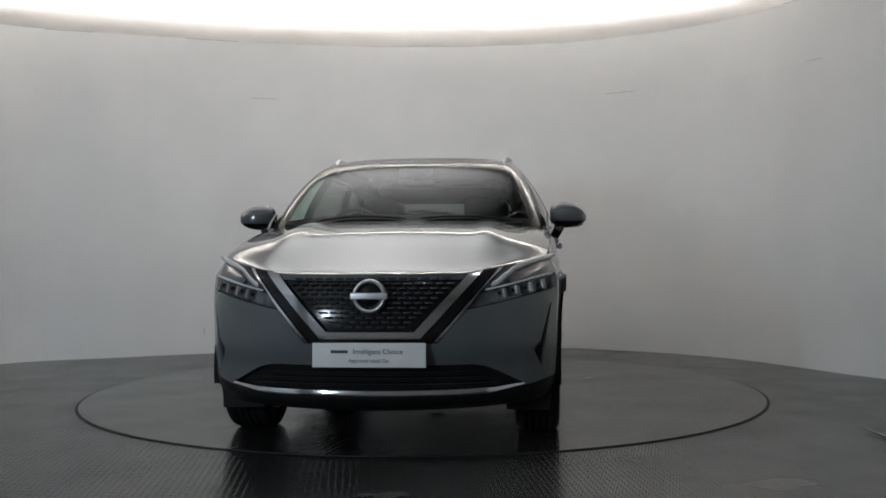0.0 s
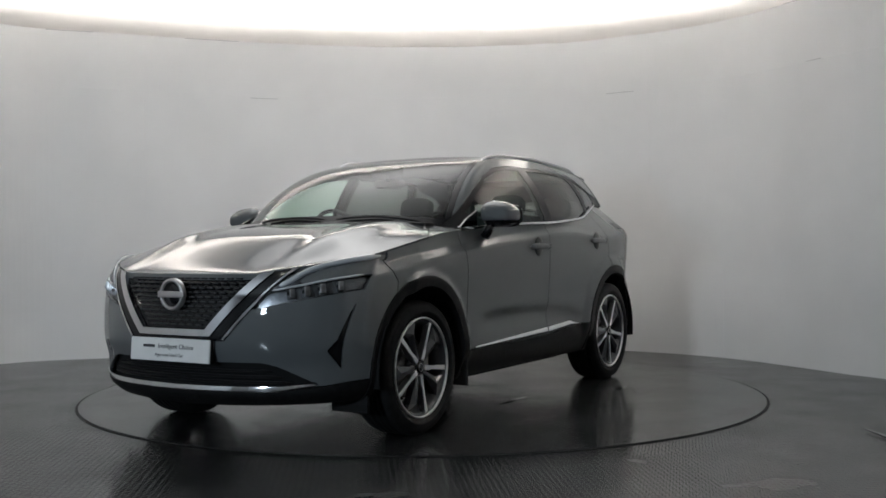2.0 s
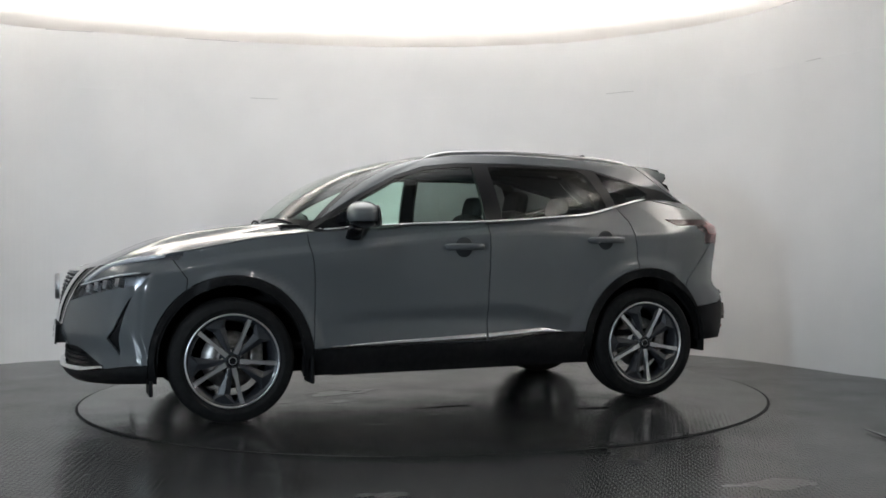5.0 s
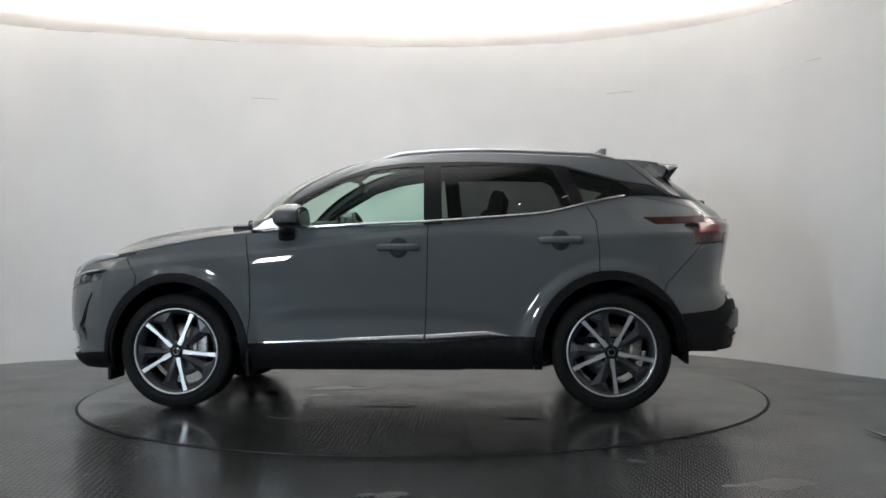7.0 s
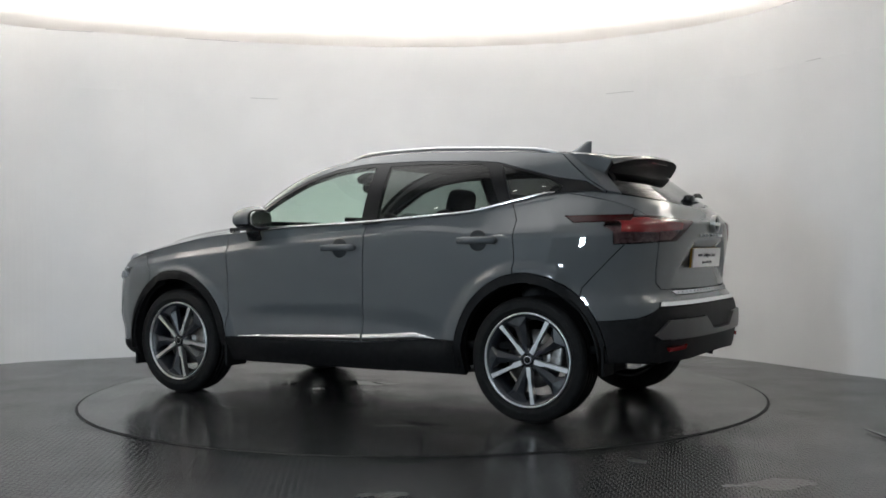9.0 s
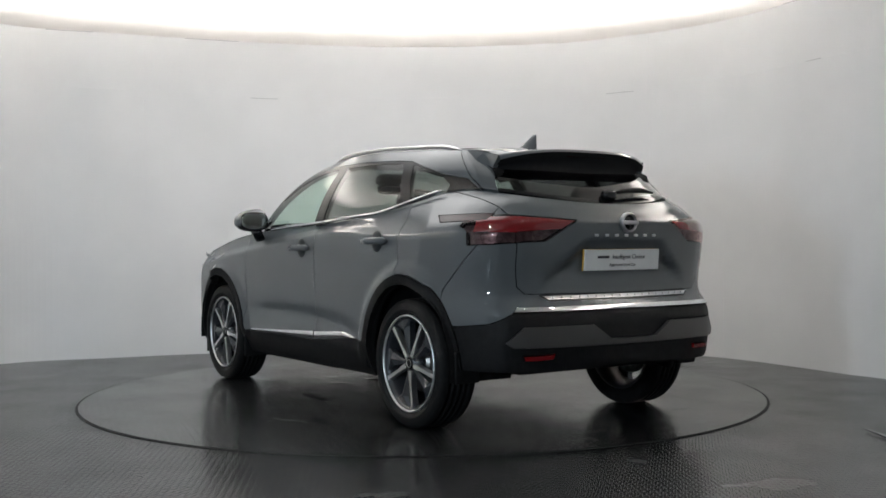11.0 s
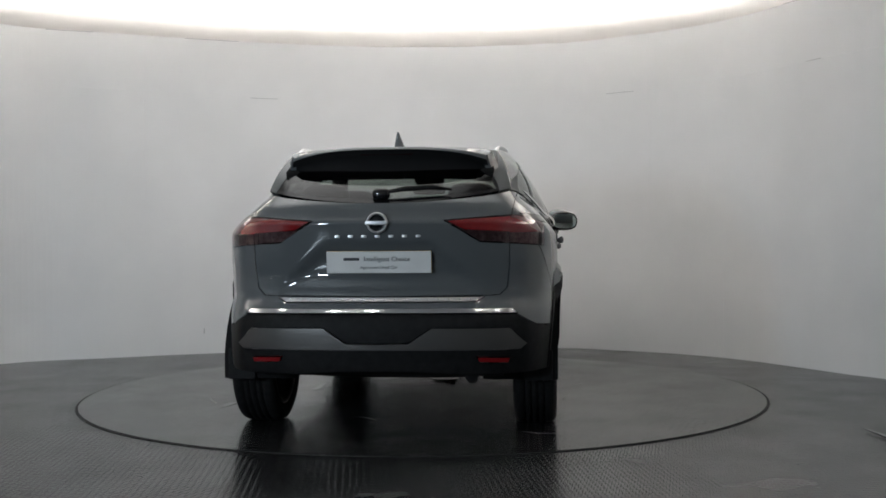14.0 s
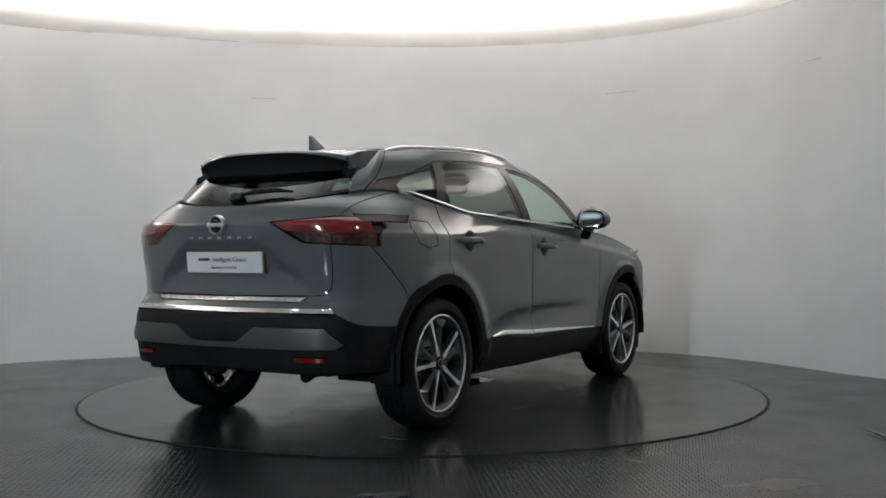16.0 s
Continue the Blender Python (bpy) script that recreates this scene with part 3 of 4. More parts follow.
cut(lower, [(1.66, 1.3), (1.655, 0.93), (1.58, 0.82), (1.60, 0.60), (1.60, 0.1), (2.6, 0.1), (2.6, 1.3)], SIDE, lambda c: c.x > 1.2, FBUMPER)
cut(lower, [(0.875, 0.40), (0.862, 0.60), (0.860, 0.80), (0.868, 0.92), (0.890, 1.03), (0.900, 1.3), (-0.238, 1.3), (-0.238, 0.98), (-0.228, 0.70), (-0.215, 0.40)], SIDE, flank, FDOOR)
cut(lower, [(-0.238, 1.3), (-0.238, 0.98), (-0.228, 0.70), (-0.215, 0.40), (-0.80, 0.40), (-1.262, 0.60), (-1.265, 0.95), (-1.248, 1.14), (-1.15, 1.30)], SIDE, flank, RDOOR)
cut(lower, [(-2.6, 1.3), (-1.90, 1.3), (-1.885, 1.0), (-1.66, 0.76), (-1.62, 0.60), (-1.62, 0.1), (-2.6, 0.1)], SIDE, lambda c: c.x < -1.3, RBUMPER)
cut(lower, [(1.0, 0.402), (-0.215, 0.408), (-0.72, 0.446), (-1.0, 0.446), (-1.0, 0.1), (1.0, 0.1)], SIDE, flank, SILL)
cut(lower, [(0, 0.300), (0.50, 0.303), (0.70, 0.320), (0.84, 0.345), (1.0, 0.36), (1.0, 0.1), (0, 0.1)], FRONT, nose, APRON)
cut(lower, [(0, 0.660), (0.68, 0.660), (0.78, 0.600), (1.0, 0.548), (1.0, 0.1), (0, 0.1)], BACK, tail, REARBLACK)
cut(lower, arch(1.3325, 0.462, 0.484, 0.20), SIDE, flank, FARCH)
cut(lower, arch(-1.3325, 0.462, 0.487, 0.10), SIDE, flank, RARCH)
cut(lower, arch(1.3325, 0.408, 0.427, 0.10), SIDE, flank, HOLE)
cut(lower, arch(-1.3325, 0.408, 0.430, 0.10), SIDE, flank, HOLE)
# nose
cut(lower, [(0, 0.95), (0.455, 0.95), (0.450, 0.862), (0.205, 0.600), (0, 0.600)], FRONT, nose, GRILLE)
cut(lower, [(0.450, 0.862), (0.455, 0.95), (0.525, 0.95), (0.520, 0.870), (0.235, 0.562), (0, 0.562), (0, 0.600), (0.205, 0.600)], FRONT, nose, VEE)
cut(lower, [(0.520, 0.870), (0.525, 0.95), (0.592, 0.98), (0.588, 0.885), (0.290, 0.545), (0, 0.545), (0, 0.562), (0.235, 0.562)], FRONT, nose, VBLACK)
cut(lower, [(0.588, 0.885), (0.592, 0.98), (0.630, 0.99), (0.622, 0.895), (0.312, 0.545), (0.290, 0.545)], FRONT, nose, VLINE)
cut(lower, [(0.452, 0.700), (0.640, 0.737), (0.860, 0.789), (0.868, 0.858), (0.655, 0.810), (0.512, 0.780)], FRONT, nose, LAMP)
cut(lower, [(0.512, 0.782), (0.655, 0.812), (0.640, 0.834), (0.700, 0.884), (0.800, 0.916), (0.866, 0.934), (0.90, 1.0), (0.63, 1.0), (0.622, 0.895)], FRONT, lambda c: c.x > 1.60, STRIPLAMP)
cut(lower, [(0, 0.437), (0.484, 0.437), (0.54, 0.424), (0.60, 0.396), (0.705, 0.338), (0.55, 0.322), (0, 0.318)], FRONT, nose, INTAKE)
cut(lower, [(0, 0.322), (0.55, 0.327), (0.705, 0.345), (0.715, 0.330), (0.55, 0.303), (0, 0.298)], FRONT, nose, LIP)
cut(lower, [(0.846, 0.725), (0.824, 0.60), (0.796, 0.410), (0.762, 0.495), (0.796, 0.545)], FRONT, nose, VENT)
# tail
cut(lower, [(0, 1.4), (0.70, 1.4), (0.655, 1.10), (0.652, 0.90), (0.640, 0.785), (0.600, 0.748), (0, 0.742)], BACK, tail, GATE)
cut(lower, [(0.655, 1.152), (0.780, 1.150), (0.826, 1.10), (0.826, 0.998), (0.655, 1.008)], BACK, lambda c: c.x < -1.6, TAILLAMP)
cut(lower, [(0.330, 1.124), (0.655, 1.152), (0.655, 1.008), (0.510, 1.015)], BACK, tail, GATELAMP)
cut(lower, [(0.655, 1.142), (0.770, 1.140), (0.812, 1.065), (0.655, 1.060)], BACK, lambda c: c.x < -1.6, TAILRED)
cut(lower, [(0.350, 1.119), (0.655, 1.142), (0.655, 1.065), (0.43, 1.078)], BACK, tail, GATERED)
cut(lower, [(-1.535, 1.158), (-1.600, 1.118), (-1.90, 1.124), (-1.90, 1.162)], SIDE, lambda c: c.x < -1.4 and c.y > 0.6, SPEAR)
cut(lower, [(0, 0.740), (0.525, 0.740), (0.485, 0.714), (0, 0.714)], BACK, tail, STEP)
cut(lower, [(0, 0.682), (0.665, 0.680), (0.690, 0.655), (0, 0.660)], BACK, tail, BAR)
cut(lower, [(0.155, 0.515), (0.270, 0.590), (0.650, 0.588), (0.730, 0.508), (0.700, 0.480), (0, 0.480), (0, 0.512)], BACK, tail, DIFF)
cut(lower, [(0.490, 0.446), (0.650, 0.440), (0.640, 0.414), (0.500, 0.420)], BACK, tail, REFLECT)
cut(lower, [(-1.40, 1.125), (-1.56, 1.135), (-1.60, 1.09), (-1.555, 1.01), (-1.48, 0.985), (-1.385, 1.0)], SIDE, flank, FLAP)
lower.verts.index_update()

# dark structure behind the panels
solid = {WING, QUARTER, FDOOR, RDOOR, SILL, FARCH, RARCH, FBUMPER, RBUMPER, APRON, REARBLACK, GRILLE, VEE, VBLACK, VLINE, LAMP, STRIPLAMP, INTAKE, LIP, VENT, GATE, TAILLAMP, STEP, BAR, DIFF, REFLECT, SPEAR, FLAP, GATELAMP, TAILRED, GATERED}
panel_mesh("inner_shell", lower, solid, LINER, car, gap=0.0, depth=0.02, lift=-0.035)
panel_mesh("front_bumper", lower, {FBUMPER}, PAINT, car)
panel_mesh("rear_bumper", lower, {RBUMPER}, PAINT, car)
panel_mesh("front_apron", lower, {APRON}, BLACK, car, label="black plastic lower bumper")
panel_mesh("rear_apron", lower, {REARBLACK}, BLACK, car, label="black plastic lower rear bumper")
grille = panel_mesh("grille", lower, {GRILLE}, GLOSS, car, label="black grille of staggered short bars", lift=-0.025)
panel_mesh("grille_surround", lower, {VEE}, CHROME, car, label="chrome V shaped grille surround", lift=0.006, depth=0.03)
panel_mesh("grille_border", lower, {VBLACK}, GLOSS, car, label="gloss black border of the grille", lift=0.0, depth=0.03)
intake = panel_mesh("lower_intake", lower, {INTAKE}, LINER, car, label="black lower air intake", lift=-0.03, depth=0.03)
panel_mesh("bumper_trim", lower, {LIP}, CHROME, car, label="chrome strip along the lower bumper", lift=0.010, depth=0.03)
tailgate = panel_mesh("tailgate", lower, {GATE}, PAINT, car)
panel_mesh("loading_sill_plate", lower, {STEP}, SATIN, car, label="brushed steel loading sill plate", lift=0.004)
panel_mesh("rear_trim", lower, {BAR}, CHROME, car, label="chrome strip across the rear bumper", lift=0.010, depth=0.03)
panel_mesh("rear_skid_plate", lower, {DIFF}, BROWNISH, car, label="satin grey rear skid plate", lift=0.016, depth=0.03)
for side in (1, -1):
    panel_mesh("grille_trim", lower, {VLINE}, CHROME, car, side, "thin chrome trim line", lift=0.003, depth=0.02)
    panel_mesh("front_wing", lower, {WING}, PAINT, car, side)
    panel_mesh("rear_quarter", lower, {QUARTER} if side < 0 else {QUARTER, FLAP}, PAINT, car, side)
    if side < 0:
        panel_mesh("fuel_flap", lower, {FLAP}, PAINT, car, side)
    fd = panel_mesh("front_door", lower, {FDOOR}, PAINT, car, side)
    rd = panel_mesh("rear_door", lower, {RDOOR}, PAINT, car, side)
    panel_mesh("sill_cladding", lower, {SILL}, BLACK, car, side, "black plastic sill cladding", lift=0.004)
    panel_mesh("front_arch_trim", lower, {FARCH}, BLACK, car, side, "black plastic wheel arch trim", lift=0.006, depth=0.05)
    panel_mesh("rear_arch_trim", lower, {RARCH}, BLACK, car, side, "black plastic wheel arch trim", lift=0.006, depth=0.05)
    lamp = panel_mesh("headlight", lower, {LAMP}, LAMP_REFLECTOR, car, side, "slim headlight with clear lens and silver modules", lift=-0.030, depth=0.03)
    panel_mesh("lens", lower, {LAMP}, LENS, lamp, side, "clear headlight lens", lift=0.001, depth=0.002)
    drl = panel_mesh("daytime_light", lower, {STRIPLAMP}, LAMP_DARK, car, side, "thin daytime running light over the headlight", lift=-0.012, depth=0.02)
    panel_mesh("lens", lower, {STRIPLAMP}, LENS, drl, side, "clear light lens", lift=0.001, depth=0.002)
    panel_mesh("side_vent", lower, {VENT}, GLOSS, car, side, "black bumper side vent", lift=-0.012, depth=0.02)
    rear_lamp = panel_mesh("tail_light", lower, {TAILLAMP, TAILRED}, LAMP_SILVER, car, side, "smoked red wrap round tail light", lift=-0.03, depth=0.02)
    panel_mesh("lens", lower, {TAILLAMP}, SMOKE, rear_lamp, side, "smoked lens", lift=0.002, depth=0.004, gap=0.0)
    panel_mesh("red_lens", lower, {TAILRED}, REDP, rear_lamp, side, "red lens", lift=0.003, depth=0.004, gap=0.0)
    gate_lamp = panel_mesh("tailgate_light", lower, {GATELAMP, GATERED}, LAMP_SILVER, car, side, "smoked red tailgate light", lift=-0.03, depth=0.02)
    panel_mesh("lens", lower, {GATELAMP}, SMOKE, gate_lamp, side, "smoked lens", lift=0.002, depth=0.004, gap=0.0)
    panel_mesh("red_lens", lower, {GATERED}, REDP, gate_lamp, side, "red lens", lift=0.003, depth=0.004, gap=0.0)
    panel_mesh("tail_light_spear", lower, {SPEAR}, DARKRED, car, side, "dark red spear shaped light on the flank", lift=0.001)
    panel_mesh("reflector", lower, {REFLECT}, REDP, car, side, "red reflector", lift=0.012, depth=0.03)
lower.free()

# bonnet
hood = rows_to_cut(rows_hood)
for f in hood.faces:
    f[hood.faces.layers.int["panel"]] = 1
cut(hood, [(1.30, 1.0), (1.27, 0.875), (1.19, 0.835), (1.10, 0.785), (1.03, 0.735), (0.97, 0.70), (0.6, 0.70), (0.6, 1.0)], (0, 1), lambda c: True, 2)
hood.verts.index_update()
panel_mesh("bonnet", hood, {1}, PAINT, car, depth=0.03, gap=0.004, lift=0.003)
for side in (1, -1):
    panel_mesh("wing_top", hood, {2}, PAINT, car, side, depth=0.03, gap=0.002, lift=0.002)
hood.free()

# cabin
WSCREEN, FRIT, PILLAR, FGLASS, RGLASS, QGLASS, DLO, RWIN, RFRAME = range(1, 10)
FIN = 10
cabin = rows_to_cut(rows_cabin)
lay = cabin.faces.layers.int["panel"]
nv, ns = len(rows_cabin) - 1, len(S_CABIN) - 1
for k, f in enumerate(cabin.faces):
    v, s = (k // ns + 0.5) / nv, (S_CABIN[k % ns] + S_CABIN[k % ns + 1]) / 2
    if s < 0.83:
        f[lay] = WSCREEN if s < 0.76 and 0.05 < v < 0.93 else FRIT
    elif s < 2.06:
        f[lay] = PILLAR
    else:
        f[lay] = RWIN if s > 2.16 and 0.05 < v else RFRAME
beam = lambda c: c.y > 0.4 and c.x > -1.85
cut(cabin, [(0.90, 1.06), (0.86, 1.125), (0.68, 1.235), (0.52, 1.325), (0.32, 1.425), (0.12, 1.488), (-0.10, 1.513), (-0.5, 1.514), (-0.90, 1.498), (-1.05, 1.484), (-1.25, 1.430), (-1.413, 1.384), (-1.60, 1.354), (-1.74, 1.274), (-1.72, 1.20), (-1.6, 1.0), (0.5, 1.0)], SIDE, beam, DLO)
cut(cabin, [(0.69, 1.0), (0.69, 1.196), (0.52, 1.304), (0.32, 1.408), (0.12, 1.467), (-0.08, 1.491), (-0.200, 1.493), (-0.220, 1.0)], SIDE, beam, FGLASS)
cut(cabin, [(-0.305, 1.493), (-0.60, 1.494), (-0.94, 1.482), (-1.00, 1.450), (-1.11, 1.245), (-1.11, 1.0), (-0.335, 1.0)], SIDE, beam, RGLASS)
cut(cabin, [(-1.085, 1.466), (-1.25, 1.418), (-1.385, 1.384), (-1.47, 1.33), (-1.35, 1.0), (-1.16, 1.10), (-1.175, 1.27)], SIDE, beam, QGLASS)
cut(cabin, [(-1.40, 1.70), (-1.418, 1.526), (-1.616, 1.362), (-1.743, 1.282), (-1.80, 1.272), (-1.69, 1.385), (-1.63, 1.47), (-1.62, 1.70)], SIDE, lambda c: c.y > 0.4 and c.x < -1.3, FIN)
cabin.verts.index_update()
screen = panel_mesh("windscreen", cabin, {WSCREEN}, GLASS_SCREEN, car, label="clear windscreen", depth=0.004, gap=0.0)
panel_mesh("windscreen_border", cabin, {FRIT}, GLOSS, car, label="black border of the windscreen", depth=0.004, gap=0.0)
panel_mesh("rear_window", cabin, {RWIN}, GLASS_REAR, car, label="dark tinted rear window", depth=0.004, gap=0.0)
panel_mesh("rear_window_border", cabin, {RFRAME}, GLOSS, car, label="gloss black rear window border", depth=0.03, gap=0.0)
for side in (1, -1):
    panel_mesh("tailgate_fin", cabin, {FIN}, PAINT, car, side, depth=0.03, lift=0.002)
    panel_mesh("body_side_frame", cabin, {PILLAR}, PAINT, car, side, depth=0.04)
    panel_mesh("window_frame", cabin, {DLO}, PILLAR_BLACK, car, side, "black window frame and pillar trim", depth=0.03, lift=-0.003, gap=0.0)
    panel_mesh("front_side_window", cabin, {FGLASS}, GLASS_CLEAR, car, side, "green tinted front side window", depth=0.004, lift=-0.006, gap=0.0)
    panel_mesh("rear_side_window", cabin, {RGLASS}, GLASS_DARK, car, side, "dark privacy glass", depth=0.004, lift=-0.006, gap=0.0)
    panel_mesh("quarter_window", cabin, {QGLASS}, GLASS_DARK, car, side, "dark privacy glass", depth=0.004, lift=-0.006, gap=0.0)
cabin.free()

# roof
roof = rows_to_cut(rows_roof)
lay = roof.faces.layers.int["panel"]
for k, f in enumerate(roof.faces):
    f[lay] = 1 if (k % 15) < 12 and (k // 15) < 20 else 2
roof.verts.index_update()
panel_mesh("roof", roof, {2}, PAINT, car, depth=0.03, gap=0.001)
panel_mesh("roof_glass", roof, {1}, GLOSS, car, label="black panoramic roof glass", depth=0.01)
roof.free()


# ---- the car's fittings ----
def box(bm, x0, x1, y0, y1, z0, z1, bevel=0.0, m=Matrix()):
    r = bmesh.ops.create_cube(bm, size=1, matrix=m @ Matrix.Translation(((x0 + x1) / 2, (y0 + y1) / 2, (z0 + z1) / 2)) @ Matrix.Diagonal((x1 - x0, y1 - y0, z1 - z0, 1)))
    if bevel:
        bmesh.ops.bevel(bm, geom=list({e for v in r["verts"] for e in v.link_edges}), offset=bevel, segments=3, profile=0.6, affect="EDGES")
    return bm


def lathe(profile, n=64):
    """Turn (radius, y) points round the y axis."""
    return grid_bm([[(r * math.cos(a), y, r * math.sin(a)) for a in np.linspace(0, 2 * math.pi, n + 1)] for r, y in profile])


def weld(bm):
    bmesh.ops.remove_doubles(bm, verts=bm.verts, dist=1e-5)
    bmesh.ops.recalc_face_normals(bm, faces=bm.faces)
    return bm


def tube(points, rx, rz, n=10, taper=True):
    """A rod of oval section along points, closed at both ends."""
    rows, pts = [], [Vector(p) for p in points]
    for k, p in enumerate(pts):
        d = (pts[min(k + 1, len(pts) - 1)] - pts[max(k - 1, 0)]).normalized()
        side = d.cross(Vector((0, 0, 1)))
        side = side.normalized() if side.length > 1e-4 else Vector((1, 0, 0))
        up = side.cross(d)
        f = 0.35 if taper and k in (0, len(pts) - 1) else 1
        rows.append([p + side * rx * f * math.cos(a) + up * rz * f * math.sin(a) for a in np.linspace(0, 2 * math.pi, n + 1)])
    bm = grid_bm(rows)
    bmesh.ops.remove_doubles(bm, verts=bm.verts, dist=1e-5)
    bmesh.ops.holes_fill(bm, edges=bm.edges)
    bmesh.ops.recalc_face_normals(bm, faces=bm.faces)
    return bm


def prism(outline, y0, y1, axis=1):
    """A plate with the outline (a, b), from y0 to y1 along the axis left out."""
    bm = bmesh.new()
    put = (lambda a, b, c: (c, a, b)) if axis == 0 else (lambda a, b, c: (a, c, b)) if axis == 1 else (lambda a, b, c: (a, b, c))
    low, top = [bm.verts.new(put(a, b, y0)) for a, b in outline], [bm.verts.new(put(a, b, y1)) for a, b in outline]
    bm.faces.new(low)
    bm.faces.new(top[::-1])
    n = len(outline)
    for k in range(n):
        bm.faces.new((low[k], low[(k + 1) % n], top[(k + 1) % n], top[k]))
    bmesh.ops.recalc_face_normals(bm, faces=bm.faces)
    return bm


def super_ball(rx, ry, rz, e=0.55, n=20, m=24):
    """A rounded block."""
    f = lambda c: math.copysign(abs(c) ** e, c)
    rows = []
    for i in range(n + 1):
        a = -math.pi / 2 + math.pi * i / n
        rows.append([(rx * f(math.cos(a)) * f(math.cos(b)), ry * f(math.cos(a)) * f(math.sin(b)), rz * f(math.sin(a))) for b in np.linspace(0, 2 * math.pi, m + 1)])
    return weld(grid_bm(rows))


def moved(bm, m):
    bmesh.ops.transform(bm, matrix=m, verts=bm.verts)
    return bm


def mirrored(bm, side):
    if side < 0:
        bmesh.ops.scale(bm, vec=(1, -1, 1), verts=bm.verts)
        bmesh.ops.reverse_faces(bm, faces=bm.faces)
    return bm


def lettering(words, size, m, material, parent, name):
    """Words as a thin mesh in the plane of m."""
    c = bpy.data.curves.new(name, "FONT")
    c.body, c.size, c.align_x, c.align_y, c.extrude = words, size, "CENTER", "CENTER", 0.0006
    ob = bpy.data.objects.new(name, c)
    scene.collection.objects.link(ob)
    bpy.context.view_layer.update()
    me = bpy.data.meshes.new_from_object(ob.evaluated_get(bpy.context.evaluated_depsgraph_get()))
    bpy.data.objects.remove(ob)
    me.materials.clear()
    me.materials.append(material)
    out = new(name, me)
    out.parent, out.matrix_local = parent, m
    return out


MIRROR = shader("mirror_glass", (0.45, 0.5, 0.5), 0.03, 1.0)
# body paint darkened to stand in for the shade inside the handle recess
CUP_SHADE = shader("handle_recess_shade", (0.035, 0.038, 0.040), 0.45, spec=0.2)
LAMP_MOD = noise_mix(shader("lamp_module_silver", (0.3, 0.3, 0.31), 0.28, 0.8), 40, (0.16, 0.16, 0.165), (0.40, 0.40, 0.41))
BADGE = shader("dark_chrome_badge", (0.5, 0.5, 0.51), 0.38, 1.0)


# wheels
def make_wheel():
    wide = Matrix.Diagonal((1.042, 1, 1.042, 1))
    rim = part("wheel", weld(lathe([(0.262, -0.105), (0.25, -0.112), (0.235, -0.09), (0.215, -0.06), (0.222, 0.03), (0.232, 0.08), (0.252, 0.1), (0.268, 0.1)], 72)), DARK_ALLOY, car, "dark alloy wheel with bright machined spokes")
    prof = [(0.258, -0.098), (0.29, -0.116), (0.325, -0.117), (0.343, -0.108), (0.351, -0.094), (0.3545, -0.078)]
    for c in (-0.052, -0.018, 0.018, 0.052):
        prof += [(0.3555, c - 0.0055), (0.347, c - 0.004), (0.347, c + 0.004), (0.3555, c + 0.0055)]
    prof += [(0.3545, 0.078), (0.351, 0.094), (0.343, 0.108), (0.325, 0.117), (0.305, 0.117), (0.302, 0.1185), (0.292, 0.1185), (0.289, 0.116), (0.279, 0.110), (0.266, 0.099)]
    part("tyre", weld(lathe(prof, 90)), TYRE, rim, "black road tyre")
    part("rim_lip", moved(weld(lathe([(0.257, 0.100), (0.2565, 0.108), (0.252, 0.111), (0.2475, 0.110), (0.246, 0.100)], 90)), wide), ALLOY, rim, "bright machined rim edge")
    place = lambda r, off, deg: (-(r * math.cos(radians(deg)) - off * math.sin(radians(deg))), r * math.sin(radians(deg)) + off * math.cos(radians(deg)))
    for k in range(5):
        d = -7 + 72 * k
        bar = [place(*q, d) for q in ((0.040, -0.013), (0.085, -0.013), (0.105, -0.007), (0.247, -0.006), (0.2475, 0.020), (0.17, 0.013), (0.105, 0.011), (0.085, 0.013), (0.040, 0.013))]
        part("spoke", moved(prism(bar, 0.062, 0.098), wide), ALLOY, rim, "bright machined spoke", smooth=False)
        # dark blade with a ridge along it
        bm = bmesh.new()
        pts = [((0.040, -0.008), 0.088), ((0.040, 0.010), 0.088), ((0.180, 0.040), 0.080), ((0.232, 0.092), 0.088), ((0.247, 0.010), 0.090), ((0.241, -0.060), 0.086), ((0.195, -0.030), 0.080)]
        tops = [bm.verts.new((place(q[0], q[1], d - 27)[0], y, place(q[0], q[1], d - 27)[1])) for q, y in pts]
        ridge = bm.verts.new((place(0.185, 0.004, d - 27)[0], 0.1, place(0.185, 0.004, d - 27)[1]))
        lows = [bm.verts.new((v.co.x, 0.045, v.co.z)) for v in tops]
        for i in range(len(tops)):
            j = (i + 1) % len(tops)
            bm.faces.new((tops[i], tops[j], ridge))
            bm.faces.new((tops[i], tops[j], lows[j], lows[i]))
        bm.faces.new(lows[::-1])
        bmesh.ops.recalc_face_normals(bm, faces=bm.faces)
        part("spoke_blade", moved(bm, wide), DARK_ALLOY, rim, "dark grey faceted spoke blade", smooth=False)
        a = radians(d + 36)
        part("wheel_bolt", weld(moved(lathe([(0.001, 0.086), (0.009, 0.086), (0.0105, 0.06)], 8), Matrix.Translation((-0.057 * math.cos(a), 0, 0.057 * math.sin(a))))), STEEL, rim)
    part("hub", weld(lathe([(0.072, 0.045), (0.068, 0.07), (0.045, 0.082), (0.034, 0.094)], 40)), DARK_ALLOY, rim)
    cap = part("hub_cap", weld(lathe([(0.034, 0.088), (0.033, 0.098), (0.029, 0.1), (0.001, 0.101)], 40)), GLOSS, rim, "black hub cap with a ring emblem")
    part("emblem_ring", weld(moved(lathe([(0.019, 0.1), (0.021, 0.1025), (0.023, 0.1)], 32), Matrix())), SATIN, rim)
